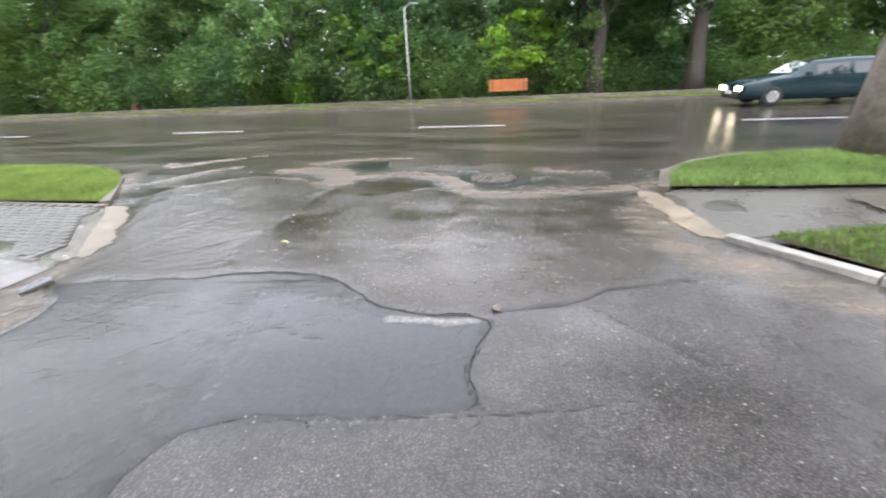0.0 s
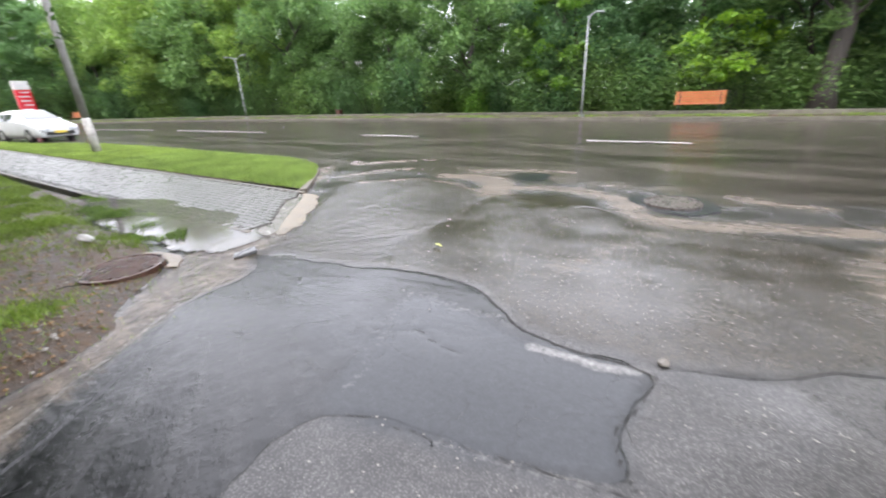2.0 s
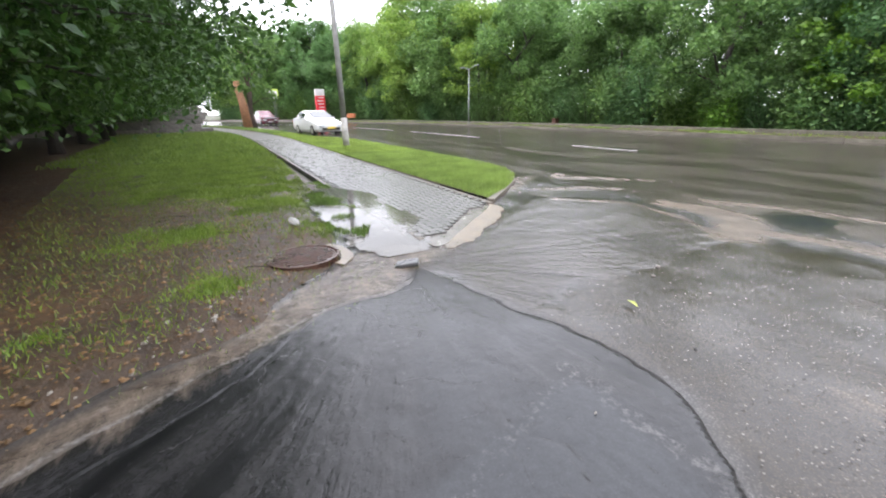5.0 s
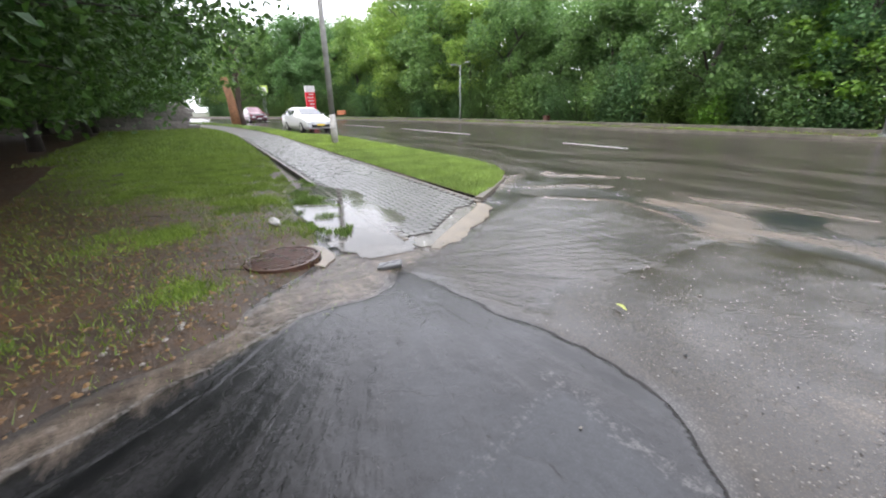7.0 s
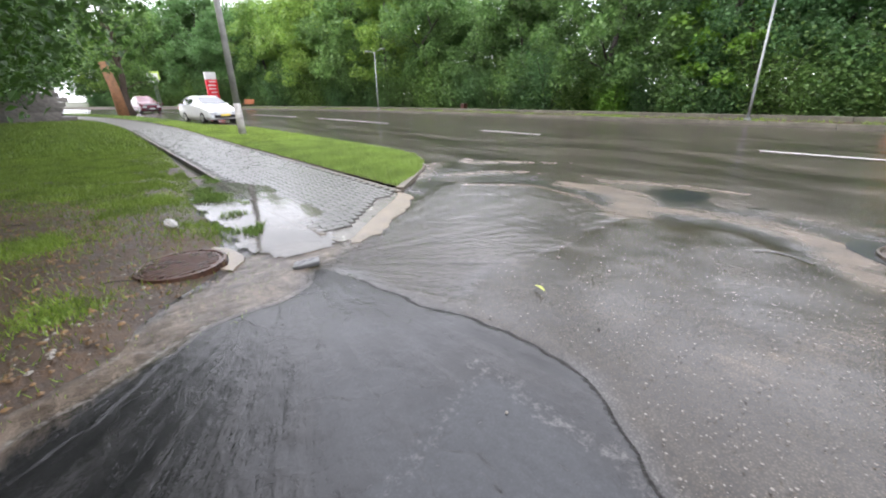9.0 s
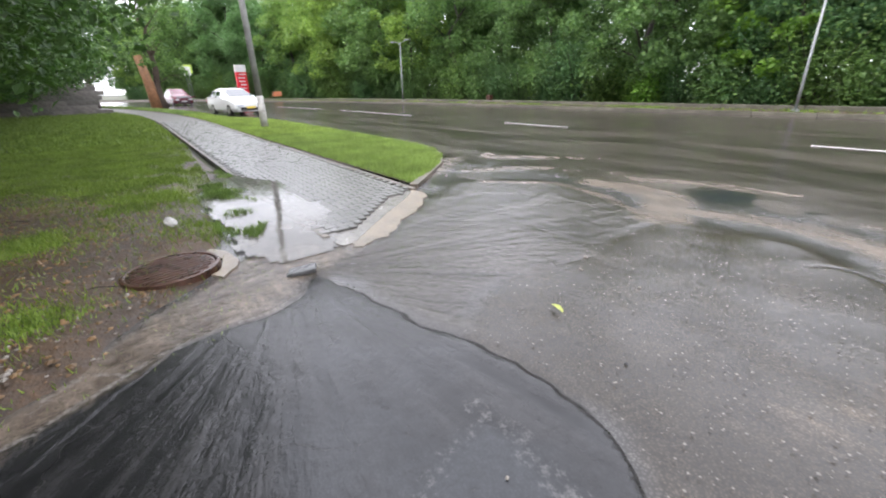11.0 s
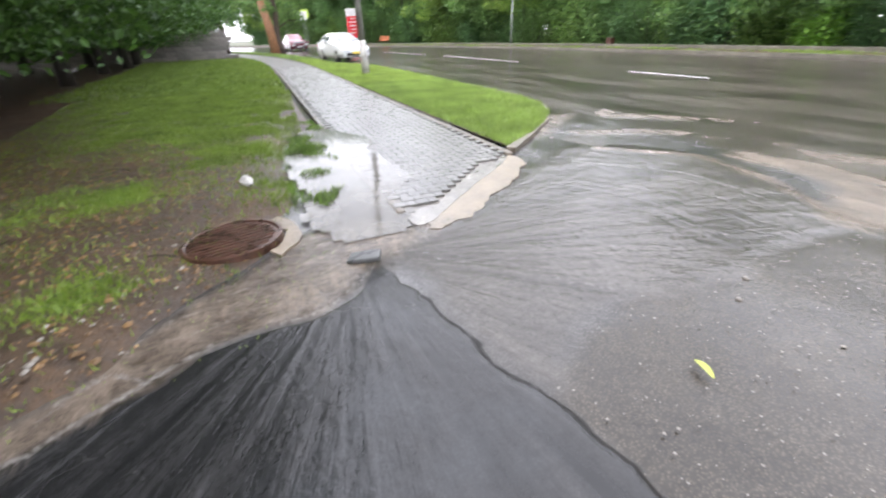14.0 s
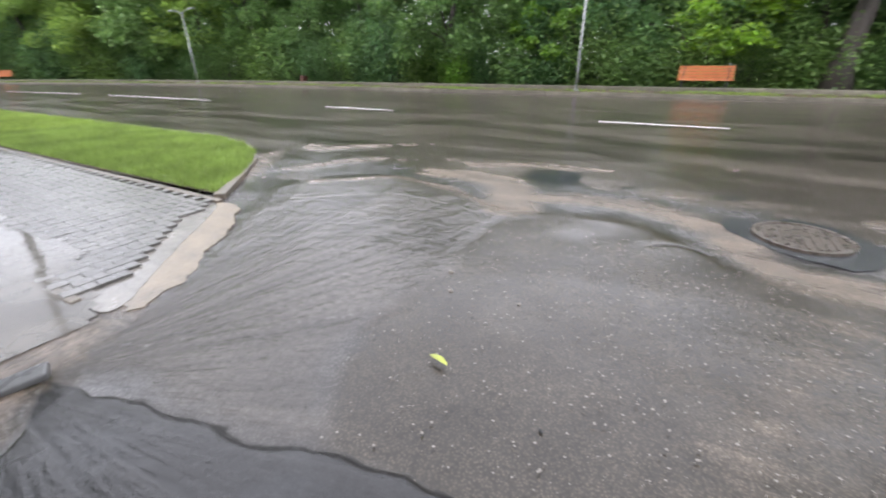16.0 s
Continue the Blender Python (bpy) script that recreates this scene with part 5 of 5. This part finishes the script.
# ---------------- vehicles ----------------
def car(m, paint, stations, label, lights_on, tail_on, plate, group="cars on the street"):
    """stations from nose to tail: x, sill, shoulder, roof, half width, half width at the roof."""
    t = thing("car", m, label, "car", group)
    bm = bmesh.new()
    rings = []
    for x, zs, zb, zr, hw, hr in stations:
        half = [(hw * 0.90, zs), (hw, zs + 0.14), (hw, (zs + zb) / 2), (hw * 0.985, zb), (hr, zr - 0.05), (hr * 0.86, zr)]
        rings.append([bm.verts.new((x, y, z)) for y, z in half] + [bm.verts.new((x, -y, z)) for y, z in half[::-1]])
    for a, c in zip(rings, rings[1:]):
        for k in range(len(a)):
            bm.faces.new((a[k], a[(k + 1) % len(a)], c[(k + 1) % len(a)], c[k]))
    bm.faces.new(rings[0])
    bm.faces.new(rings[-1][::-1])
    bmesh.ops.recalc_face_normals(bm, faces=bm.faces)
    body = part("body", bm, paint, t, "", True)
    bv = body.modifiers.new("bevel", "BEVEL")
    bv.width, bv.segments, bv.angle_limit = 0.03, 2, radians(25)
    cab = [s for s in stations if s[3] - s[2] > 0.12]
    # side windows
    for s in (1, -1):
        for a, c in zip(cab, cab[1:]):
            if c[0] - a[0] < 0.25:
                continue
            bm = bmesh.new()
            q = []
            for st, e in ((a, 0.06), (c, -0.06)):
                for f in (0.08, 0.8):
                    z = st[2] + (st[3] - 0.05 - st[2]) * f
                    y = st[4] * 0.985 + (st[5] - st[4] * 0.985) * f
                    q.append((st[0] + e, s * (y + 0.012), z))
            vs = [bm.verts.new(p) for p in (q[0], q[2], q[3], q[1])]
            bm.faces.new(vs)
            ext = bmesh.ops.extrude_face_region(bm, geom=bm.faces[:])
            for v in ext["geom"]:
                if isinstance(v, bmesh.types.BMVert):
                    v.co.y -= s * 0.02
            bmesh.ops.recalc_face_normals(bm, faces=bm.faces)
            part("side_window", bm, M_GLASS, t)
    # windscreen and rear window
    for nm, (a, c), sgn in (("windscreen", (stations[[s[0] for s in stations].index(cab[0][0]) - 1], cab[0]), -1), ("rear_window", (cab[-1], stations[min(len(stations) - 1, [s[0] for s in stations].index(cab[-1][0]) + 1)]), 1)):
        bm = bmesh.new()
        lo, hi = (a, c) if nm == "windscreen" else (c, a)
        off = Vector((sgn * 0.015, 0, 0.015))
        p = []
        for f, sides in ((0.06, (-1, 1)), (0.93, (1, -1))):
            for sd in sides:
                half = (lo[5] + (hi[5] - lo[5]) * f) * 0.88
                p.append(Vector((lo[0] + (hi[0] - lo[0]) * f, sd * half, lo[3] + (hi[3] - lo[3]) * f)))
        vs = [bm.verts.new(v + off) for v in p]
        bm.faces.new(vs)
        ext = bmesh.ops.extrude_face_region(bm, geom=bm.faces[:])
        for v in ext["geom"]:
            if isinstance(v, bmesh.types.BMVert):
                v.co.z -= 0.03
        bmesh.ops.recalc_face_normals(bm, faces=bm.faces)
        part(nm, bm, M_GLASS, t)
    nose, tail = stations[0], stations[-1]
    for wx in (nose[0] + 0.95, tail[0] - 1.0):
        for s in (1, -1):
            bm = bmesh.new()
            yy = s * (stations[2][4] - 0.09)
            tube(bm, [(wx, yy - 0.1, 0.31), (wx, yy - 0.085, 0.31), (wx, yy + 0.085, 0.31), (wx, yy + 0.1, 0.31)], [0.27, 0.315, 0.315, 0.27], 24)
            ty = part("tyre", bm, M_BLACK, t)
            bm = bmesh.new()
            tube(bm, [(wx, yy + s * 0.09, 0.31), (wx, yy + s * 0.108, 0.31)], [0.21, 0.17], 18)
            for k in range(5):
                a = 2 * math.pi * k / 5
                box(bm, wx + 0.1 * math.cos(a), yy + s * 0.11, 0.31 + 0.1 * math.sin(a), 0.18, 0.015, 0.05, 0, Matrix.Rotation(-a, 3, "Y"))
            part("rim", bm, M_CHROME, ty)
    for s in (1, -1):
        bm = bmesh.new()
        box(bm, nose[0] + 0.04, s * nose[4] * 0.78, nose[1] + (nose[3] - nose[1]) * 0.72, 0.2, 0.34, 0.15, 0.03)
        part("headlight", bm, M_HEAD if lights_on else M_HEADOFF, t, "glowing headlight" if lights_on else "clear headlight")
        bm = bmesh.new()
        box(bm, tail[0] - 0.03, s * tail[4] * 0.86, tail[1] + (tail[3] - tail[1]) * 0.68, 0.12, 0.22, 0.34, 0.03)
        part("tail_light", bm, M_TAIL if tail_on else M_SIGNR, t, "red tail light")
        bm = bmesh.new()
        wsx = cab[0][0]
        box(bm, wsx - 0.25, s * (cab[0][4] + 0.1), cab[0][2] + 0.08, 0.12, 0.2, 0.13, 0.03)
        part("wing_mirror", bm, paint, t)
    bm = bmesh.new()
    box(bm, nose[0] - 0.02, 0, nose[1] + 0.13, 0.06, nose[4] * 1.5, 0.16, 0.02)
    part("grille", bm, M_BLACK, t)
    for x in (nose[0] - 0.055, tail[0] + 0.015):
        bm = bmesh.new()
        box(bm, x, 0, nose[1] + 0.2 if x < 0 else tail[1] + 0.35, 0.015, 0.5, 0.11, 0.003)
        part("number_plate", bm, plate, t, "blank number plate")
    return t


ESTATE = [(-2.35, 0.25, 0.66, 0.72, 0.80, 0.72), (-2.2, 0.22, 0.72, 0.80, 0.87, 0.78), (-1.2, 0.20, 0.86, 0.95, 0.88, 0.80), (-0.95, 0.2, 0.88, 0.98, 0.88, 0.78), (-0.3, 0.2, 0.9, 1.38, 0.88, 0.66),
          (0.7, 0.2, 0.9, 1.43, 0.88, 0.66), (1.6, 0.2, 0.92, 1.42, 0.88, 0.66), (2.05, 0.22, 0.93, 1.36, 0.87, 0.64), (2.3, 0.28, 0.93, 1.0, 0.85, 0.78), (2.37, 0.32, 0.75, 0.82, 0.82, 0.76)]
HATCH = [(-2.2, 0.26, 0.62, 0.68, 0.76, 0.66), (-2.05, 0.22, 0.7, 0.80, 0.85, 0.74), (-1.3, 0.2, 0.88, 0.97, 0.88, 0.78), (-1.1, 0.2, 0.9, 1.02, 0.88, 0.76), (-0.1, 0.2, 0.93, 1.45, 0.88, 0.64),
         (0.6, 0.2, 0.95, 1.49, 0.88, 0.64), (1.3, 0.2, 0.98, 1.42, 0.88, 0.62), (2.0, 0.24, 1.0, 1.12, 0.86, 0.72), (2.2, 0.32, 0.8, 0.9, 0.82, 0.74)]
SUV = [(x, z, b * 1.1, r * 1.13, w * 1.02, q * 1.04) for x, z, b, r, w, q in HATCH]
# noses point along -x before the turn
car(pose(-28.3, 9.85, 0.0, 0, 0, 190), M_WHITECAR, HATCH, "white hatchback parked at the kerb, wet", False, False, M_PLATE)
car(pose(10.25, 20.4, 0.015, 0, 0, 0), M_GREENCAR, ESTATE, "dark teal estate car with lit lights driving on the wet street", True, True, M_SIGNW)
car(pose(-54.0, 9.3, 0.0, 0, 0, 188), M_REDCAR, SUV, "dark red car on the street", False, False, M_SIGNW)
car(pose(-58.5, 7.0 + bend(-58), 0.05, 0, 0, 185), M_WHITECAR, HATCH, "white car with lit headlights beyond the trees", True, False, M_SIGNW)
car(pose(-66.0, 6.2 + bend(-66), 0.05, 0, 0, 100), M_BLUECAR, HATCH, "pale blue car at the end of the footpath", False, False, M_SIGNW)

# ---------------- signs ----------------
sg = thing("price_totem", pose(-62, 17.65, 0.0, 0, 0, 8), "tall red roadside totem sign with a pale head", "sign")
bm = bmesh.new()
box(bm, 0, 0, 2.3, 0.3, 1.35, 2.5, 0.03)
part("panel", bm, M_SIGNR, sg)
bm = bmesh.new()
box(bm, 0, 0, 4.0, 0.3, 1.35, 0.86, 0.03)
part("head_panel", bm, M_SIGNW, sg, "pale head panel")
bm = bmesh.new()
box(bm, 0, 0, 0.5, 0.22, 1.0, 1.1, 0.02)
part("stand", bm, M_STEEL, sg)
for i in range(5):
    bm = bmesh.new()
    box(bm, 0.156, (0.1, -0.05, 0.0, 0.12, -0.1)[i], 3.3 - 0.42 * i, 0.012, (0.8, 0.95, 0.85, 0.7, 0.9)[i], 0.14)
    part("text_bar", bm, M_SIGNW, sg)
for x, y, h, mt, lab in ((-66, 12.2, 4.6, M_SIGNG, "square yellow-green road sign on a thin post"), (-58, 11.0, 4.0, M_SIGNW, "pale square road sign on a thin post")):
    s = thing("road_sign", pose(x, y, 0), lab, "road sign")
    bm = bmesh.new()
    tube(bm, [(0, 0, -0.1), (0, 0, h)], [0.04, 0.04], 8)
    part("post", bm, M_STEEL, s)
    bm = bmesh.new()
    box(bm, 0.06, 0, h - 0.5, 0.03, 1.0, 1.0, 0.01)
    part("sign_plate", bm, mt, s)


# ---------------- small things ----------------
def manhole(m, cover_mat, label, ring_mat, ribs):
    t = thing("manhole_cover", m, label, "manhole cover")
    bm = bmesh.new()
    tube(bm, [(0, 0, -0.03), (0, 0, 0.012), (0, 0, 0.016)], [0.31, 0.31, 0.30], 40)
    lid = part("lid", bm, cover_mat, t)
    for i in range(-ribs, ribs + 1):
        x = i * 0.285 / (ribs + 0.5)
        ln = 2 * math.sqrt(max(0.0, 0.285 ** 2 - x * x))
        if ln > 0.08:
            bm = bmesh.new()
            box(bm, x, 0, 0.019, 0.022, ln, 0.012, 0.004)
            part("rib", bm, cover_mat, lid)
    bm = bmesh.new()
    prev = None
    prof = [(0.315, -0.03), (0.315, 0.018), (0.325, 0.024), (0.345, 0.022), (0.35, -0.03)]
    for k in range(49):
        a = 2 * math.pi * k / 48
        cur = [bm.verts.new((r * math.cos(a), r * math.sin(a), z)) for r, z in prof]
        if prev:
            for i in range(len(prof) - 1):
                bm.faces.new((prev[i], cur[i], cur[i + 1], prev[i + 1]))
        prev = cur
    bmesh.ops.recalc_face_normals(bm, faces=bm.faces)
    part("frame_ring", bm, ring_mat, t)
    return t


manhole(pose(-3.66, 4.45, soil_h(-3.66, 4.45) + 0.004, 1, -1, 12), M_IRON, "rusty ribbed manhole cover set in soil", M_IRON, 5)
manhole(pose(0.45, 9.12, 0.006), M_IRONG, "wet cast-iron manhole cover sunk in the street", M_IRONG, 4)
ring = ragged([Vector((0.45 + 0.50 * math.cos(2 * math.pi * i / 50), 9.12 + 0.48 * math.sin(2 * math.pi * i / 50), 0)) for i in range(50)], 0.16, 2.2)
sheet("manhole_surround", ring, 0.011, 0.012, M_BLUE, "dark wet asphalt collar round a manhole", "asphalt patch", "structure", 0.06)
# broken concrete collar beside the rusty cover
arc = [Vector((0.36 * math.cos(radians(q)), 0.36 * math.sin(radians(q)), 0)) for q in range(40, 141, 6)] + [Vector((0.5 * math.cos(radians(q)), 0.47 * math.sin(radians(q)), 0)) for q in range(138, 41, -6)]
o = sheet("concrete_collar", [p + Vector((-3.66, 4.45, 0)) for p in ragged(arc, 0.025, 9)], soil_h(-3.66, 4.55) + 0.014, 0.03, M_CONC, "broken pale concrete collar beside a manhole cover", "concrete", "")


def stone_thing(name, x, y, z, sx, sy, sz, material, label, cat, seed, tilt=(0, 0, 0)):
    bm = bmesh.new()
    bmesh.ops.create_icosphere(bm, subdivisions=2, radius=0.5)
    for v in bm.verts:
        k = 1 + 0.35 * noise.noise((v.co.x * 2.2 + seed, v.co.y * 2.2, v.co.z * 2.2))
        v.co = Vector((v.co.x * k * sx, v.co.y * k * sy, v.co.z * k * sz))
    o = tagged(link_mesh(name, bm, material), label, cat)
    o.matrix_world = pose(x, y, z, *tilt)
    return o


stone_thing("pale_stone", -4.84, 4.55, soil_h(-4.84, 4.55) + 0.05, 0.2, 0.11, 0.075, M_WHITEW, "white chalky stone lying on soil", "stone", 1.0, (0, 15, 20))
bm = bmesh.new()
box(bm, 0, 0, 0, 0.22, 0.11, 0.035, 0.01)
for v in bm.verts:
    v.co += Vector((fnoise(v.co.x, v.co.y, 9), fnoise(v.co.y, v.co.x, 9, 2), 0)) * 0.02
o = tagged(link_mesh("broken_slab", bm, M_SLATE), "broken grey kerb slab tilted in running water", "broken slab")
o.matrix_world = pose(-2.98, 5.27, 0.022, 8, -10, 62)
# the yellow-green leaf
bm = bmesh.new()
prev = None
for i in range(11):
    u = i / 10
    w = 0.015 * math.sin(math.pi * u) ** 0.7 + 0.0012
    x = (u - 0.5) * 0.115
    z = 0.008 + 0.008 * math.sin(u * 3.0)
    cur = [bm.verts.new((x, -w, z + 0.01 * w / 0.026)), bm.verts.new((x, 0, z)), bm.verts.new((x, w, z + 0.012 * w / 0.026))]
    if prev:
        bm.faces.new((prev[0], cur[0], cur[1], prev[1]))
        bm.faces.new((prev[1], cur[1], cur[2], prev[2]))
    prev = cur
o = tagged(link_mesh("fallen_leaf", bm, M_YLEAF, None, True), "yellow-green fallen leaf lying on wet asphalt", "leaf")
o.matrix_world = pose(-1.36, 6.34, 0.02, 0, 0, -14)

# the one at 0.78, 5.39 is no stone: a puddle's white sheen modelled
for x, y, sz, mt, lab in ((-0.8, 6.19, 0.03, M_BLACK, "small black pebble on wet asphalt"), (-1.77, 7.21, 0.05, M_PALE, "pale stone on wet asphalt"), (-1.65, 6.98, 0.045, M_PALE, "pale stone on wet asphalt"), (-5.18, 8.33, 0.07, M_PALE, "pale stone by the kerb"),
                         (-1.21, 7.04, 0.03, M_PALE, "pale stone on wet asphalt"), (-0.01, 4.28, 0.025, M_BLACK, "small black pebble on wet asphalt"), (0.78, 5.39, 0.10, M_PALE, "pale flat lump for a puddle's white sheen at the crack"), (-0.7, 5.25, 0.022, M_PALE, "pale stone on wet asphalt")):
    stone_thing("pebble", x, y, 0.006 + sz * 0.1, sz * 0.8, sz * 0.6, sz * 0.3, mt, lab, "pebble", x, (0, 0, x * 90))
# twigs on the soil
for i in range(12):
    x, y = -2.6 - 0.45 * i + 0.2 * math.sin(i * 5), 2.6 + 1.4 * abs(math.sin(i * 2.3))
    a, ln = i * 2.1, 0.12 + 0.1 * abs(math.sin(i * 3.1))
    bm = bmesh.new()
    tube(bm, [(-ln * math.cos(a), -ln * math.sin(a), 0.004), (0, 0, 0.012), (ln * math.cos(a + 0.3), ln * math.sin(a + 0.3), 0.004)], [0.004, 0.004, 0.002], 5)
    o = tagged(link_mesh("twig", bm, M_BARKD), "thin dark wet twig lying on soil", "twig", "twigs on the soil")
    o.matrix_world = pose(x, y, soil_h(x, y) + 0.003)

# chips, litter and leaf bits, too many to count
def chips(name, material, label, cat, places, smin, smax, flatten=0.4, seed=3):
    r = np.random.default_rng(seed)
    verts, faces = [], []
    for x, y, z in places:
        s = smin + (smax - smin) * r.uniform() ** 2.2
        a = r.uniform(0, 6.28)
        e = r.uniform(0.5, 1.0)
        base = len(verts)
        for k in range(5):
            q = a + k * 1.2566 + r.uniform(-0.3, 0.3)
            verts.append((x + s * math.cos(q), y + s * e * math.sin(q), z))
        verts.append((x + r.uniform(-0.3, 0.3) * s, y, z + s * flatten))
        for k in range(5):
            faces.append((base + k, base + (k + 1) % 5, base + 5))
    me = bpy.data.meshes.new(name)
    me.from_pydata(verts, [], faces)
    me.materials.append(material)
    return tagged(new(name, me), label, cat, "", "stuff")


r9 = np.random.default_rng(9)
dark_poly = [(p.x, p.y) for p in dark_outline]
pl = []
while len(pl) < 3600:
    x, y = r9.uniform(-2, 2.3), r9.uniform(3.2, 8.4)
    if inside(x, y, brown_line) and r9.uniform() < 0.35 + 0.65 * math.exp(-((x - 0.1) ** 2) * 1.2) or (not inside(x, y, dark_poly) and y < 5.3 and r9.uniform() < 0.4):
        pl.append((x, y, 0.018))
chips("pale_chippings", M_PALE, "pale stone chippings exposed in worn asphalt", "chippings", pl, 0.002, 0.0085, 0.12, 1)
pl = []
while len(pl) < 90:
    u = r9.uniform(0, 1)
    k = r9.integers(0, 3)
    (xa, ya), (xb, yb) = ((-1.5, 2.3), (-1.85, 3.1)) if k == 0 else ((-1.85, 3.1), (-2.5, 3.8)) if k == 1 else ((-2.4, 3.6), (-3.2, 4.2))
    x, y = xa + (xb - xa) * u - abs(r9.normal()) * 0.3 - 0.05, ya + (yb - ya) * u + r9.normal() * 0.12
    pl.append((x, y, soil_h(x, y) + 0.004))
chips("pale_litter", M_PALE, "pale stone chips and litter on the soil edge", "litter", pl, 0.006, 0.032, 0.35, 2)
M_DEAD = leaf_mat("dead_leaf", (0.045, 0.026, 0.014), (0.21, 0.125, 0.06), 0.1, 0.5, 1.2)
pl = []
while len(pl) < 9000:
    x, y = r9.uniform(-9, -1.7), r9.uniform(0.3, 4.6)
    if inside(x, y, soil_poly):
        pl.append((x, y, soil_z(x, y) + 0.003))
chips("dead_leaves", M_DEAD, "brown dead leaves lying on the soil", "leaf litter", pl, 0.010, 0.032, 0.3, 4)
pl = [(x, y, soil_h(x, y) + 0.004) for x, y in zip(r9.uniform(-6, -1.8, 110), r9.uniform(2.2, 4.4, 110)) if inside(x, y, soil_poly)]
chips("pale_leaf_bits", M_PALE, "pale leaf bits scattered on the soil", "leaf litter", pl, 0.006, 0.018, 0.3, 5)

# ---------------- paver blocks of the left footpath ----------------
bm = bmesh.new()
box(bm, 0, 0, 0, 0.097, 0.197, 0.05, 0.004)
me_paver = bpy.data.meshes.new("paver")
bm.to_mesh(me_paver)
bm.free()
me_paver.materials.append(M_PAVER)
near, rest_v, rest_f = [], [], []
rp = random.Random(4)
bv = [tuple(v.co) for v in me_paver.vertices]
bf = [tuple(p.vertices) for p in me_paver.polygons]
k = 0
x = -3.75
ramp_line = lambda y: -3.45 - 0.93 * (y - 5.75)
while x > -24:
    off = 0.1 if k % 2 else 0.0
    y = 5.74 + off
    while y < 7.28:
        if x < ramp_line(y):
            z = rp.uniform(-0.0025, 0.0025) + 0.005
            if len(near) < 300:
                o = new("paver", me_paver)
                o.parent = bed
                o.matrix_local = pose(x, y + 0.05, z, rp.uniform(-0.5, 0.5), rp.uniform(-0.7, 0.7), 0)
                near.append(o)
            else:
                base = len(rest_v)
                rest_v += [(a + x, c + y + 0.05 + bend(x), d + z) for a, c, d in bv]
                rest_f += [tuple(i + base for i in f) for f in bf]
        y += 0.2
    x -= 0.1
    k += 1
me = bpy.data.meshes.new("far_pavers")
me.from_pydata(rest_v, [], rest_f)
me.materials.append(M_PAVER)
o = new("far_pavers", me)
o.parent = bed
tagged(o, kind="stuff")
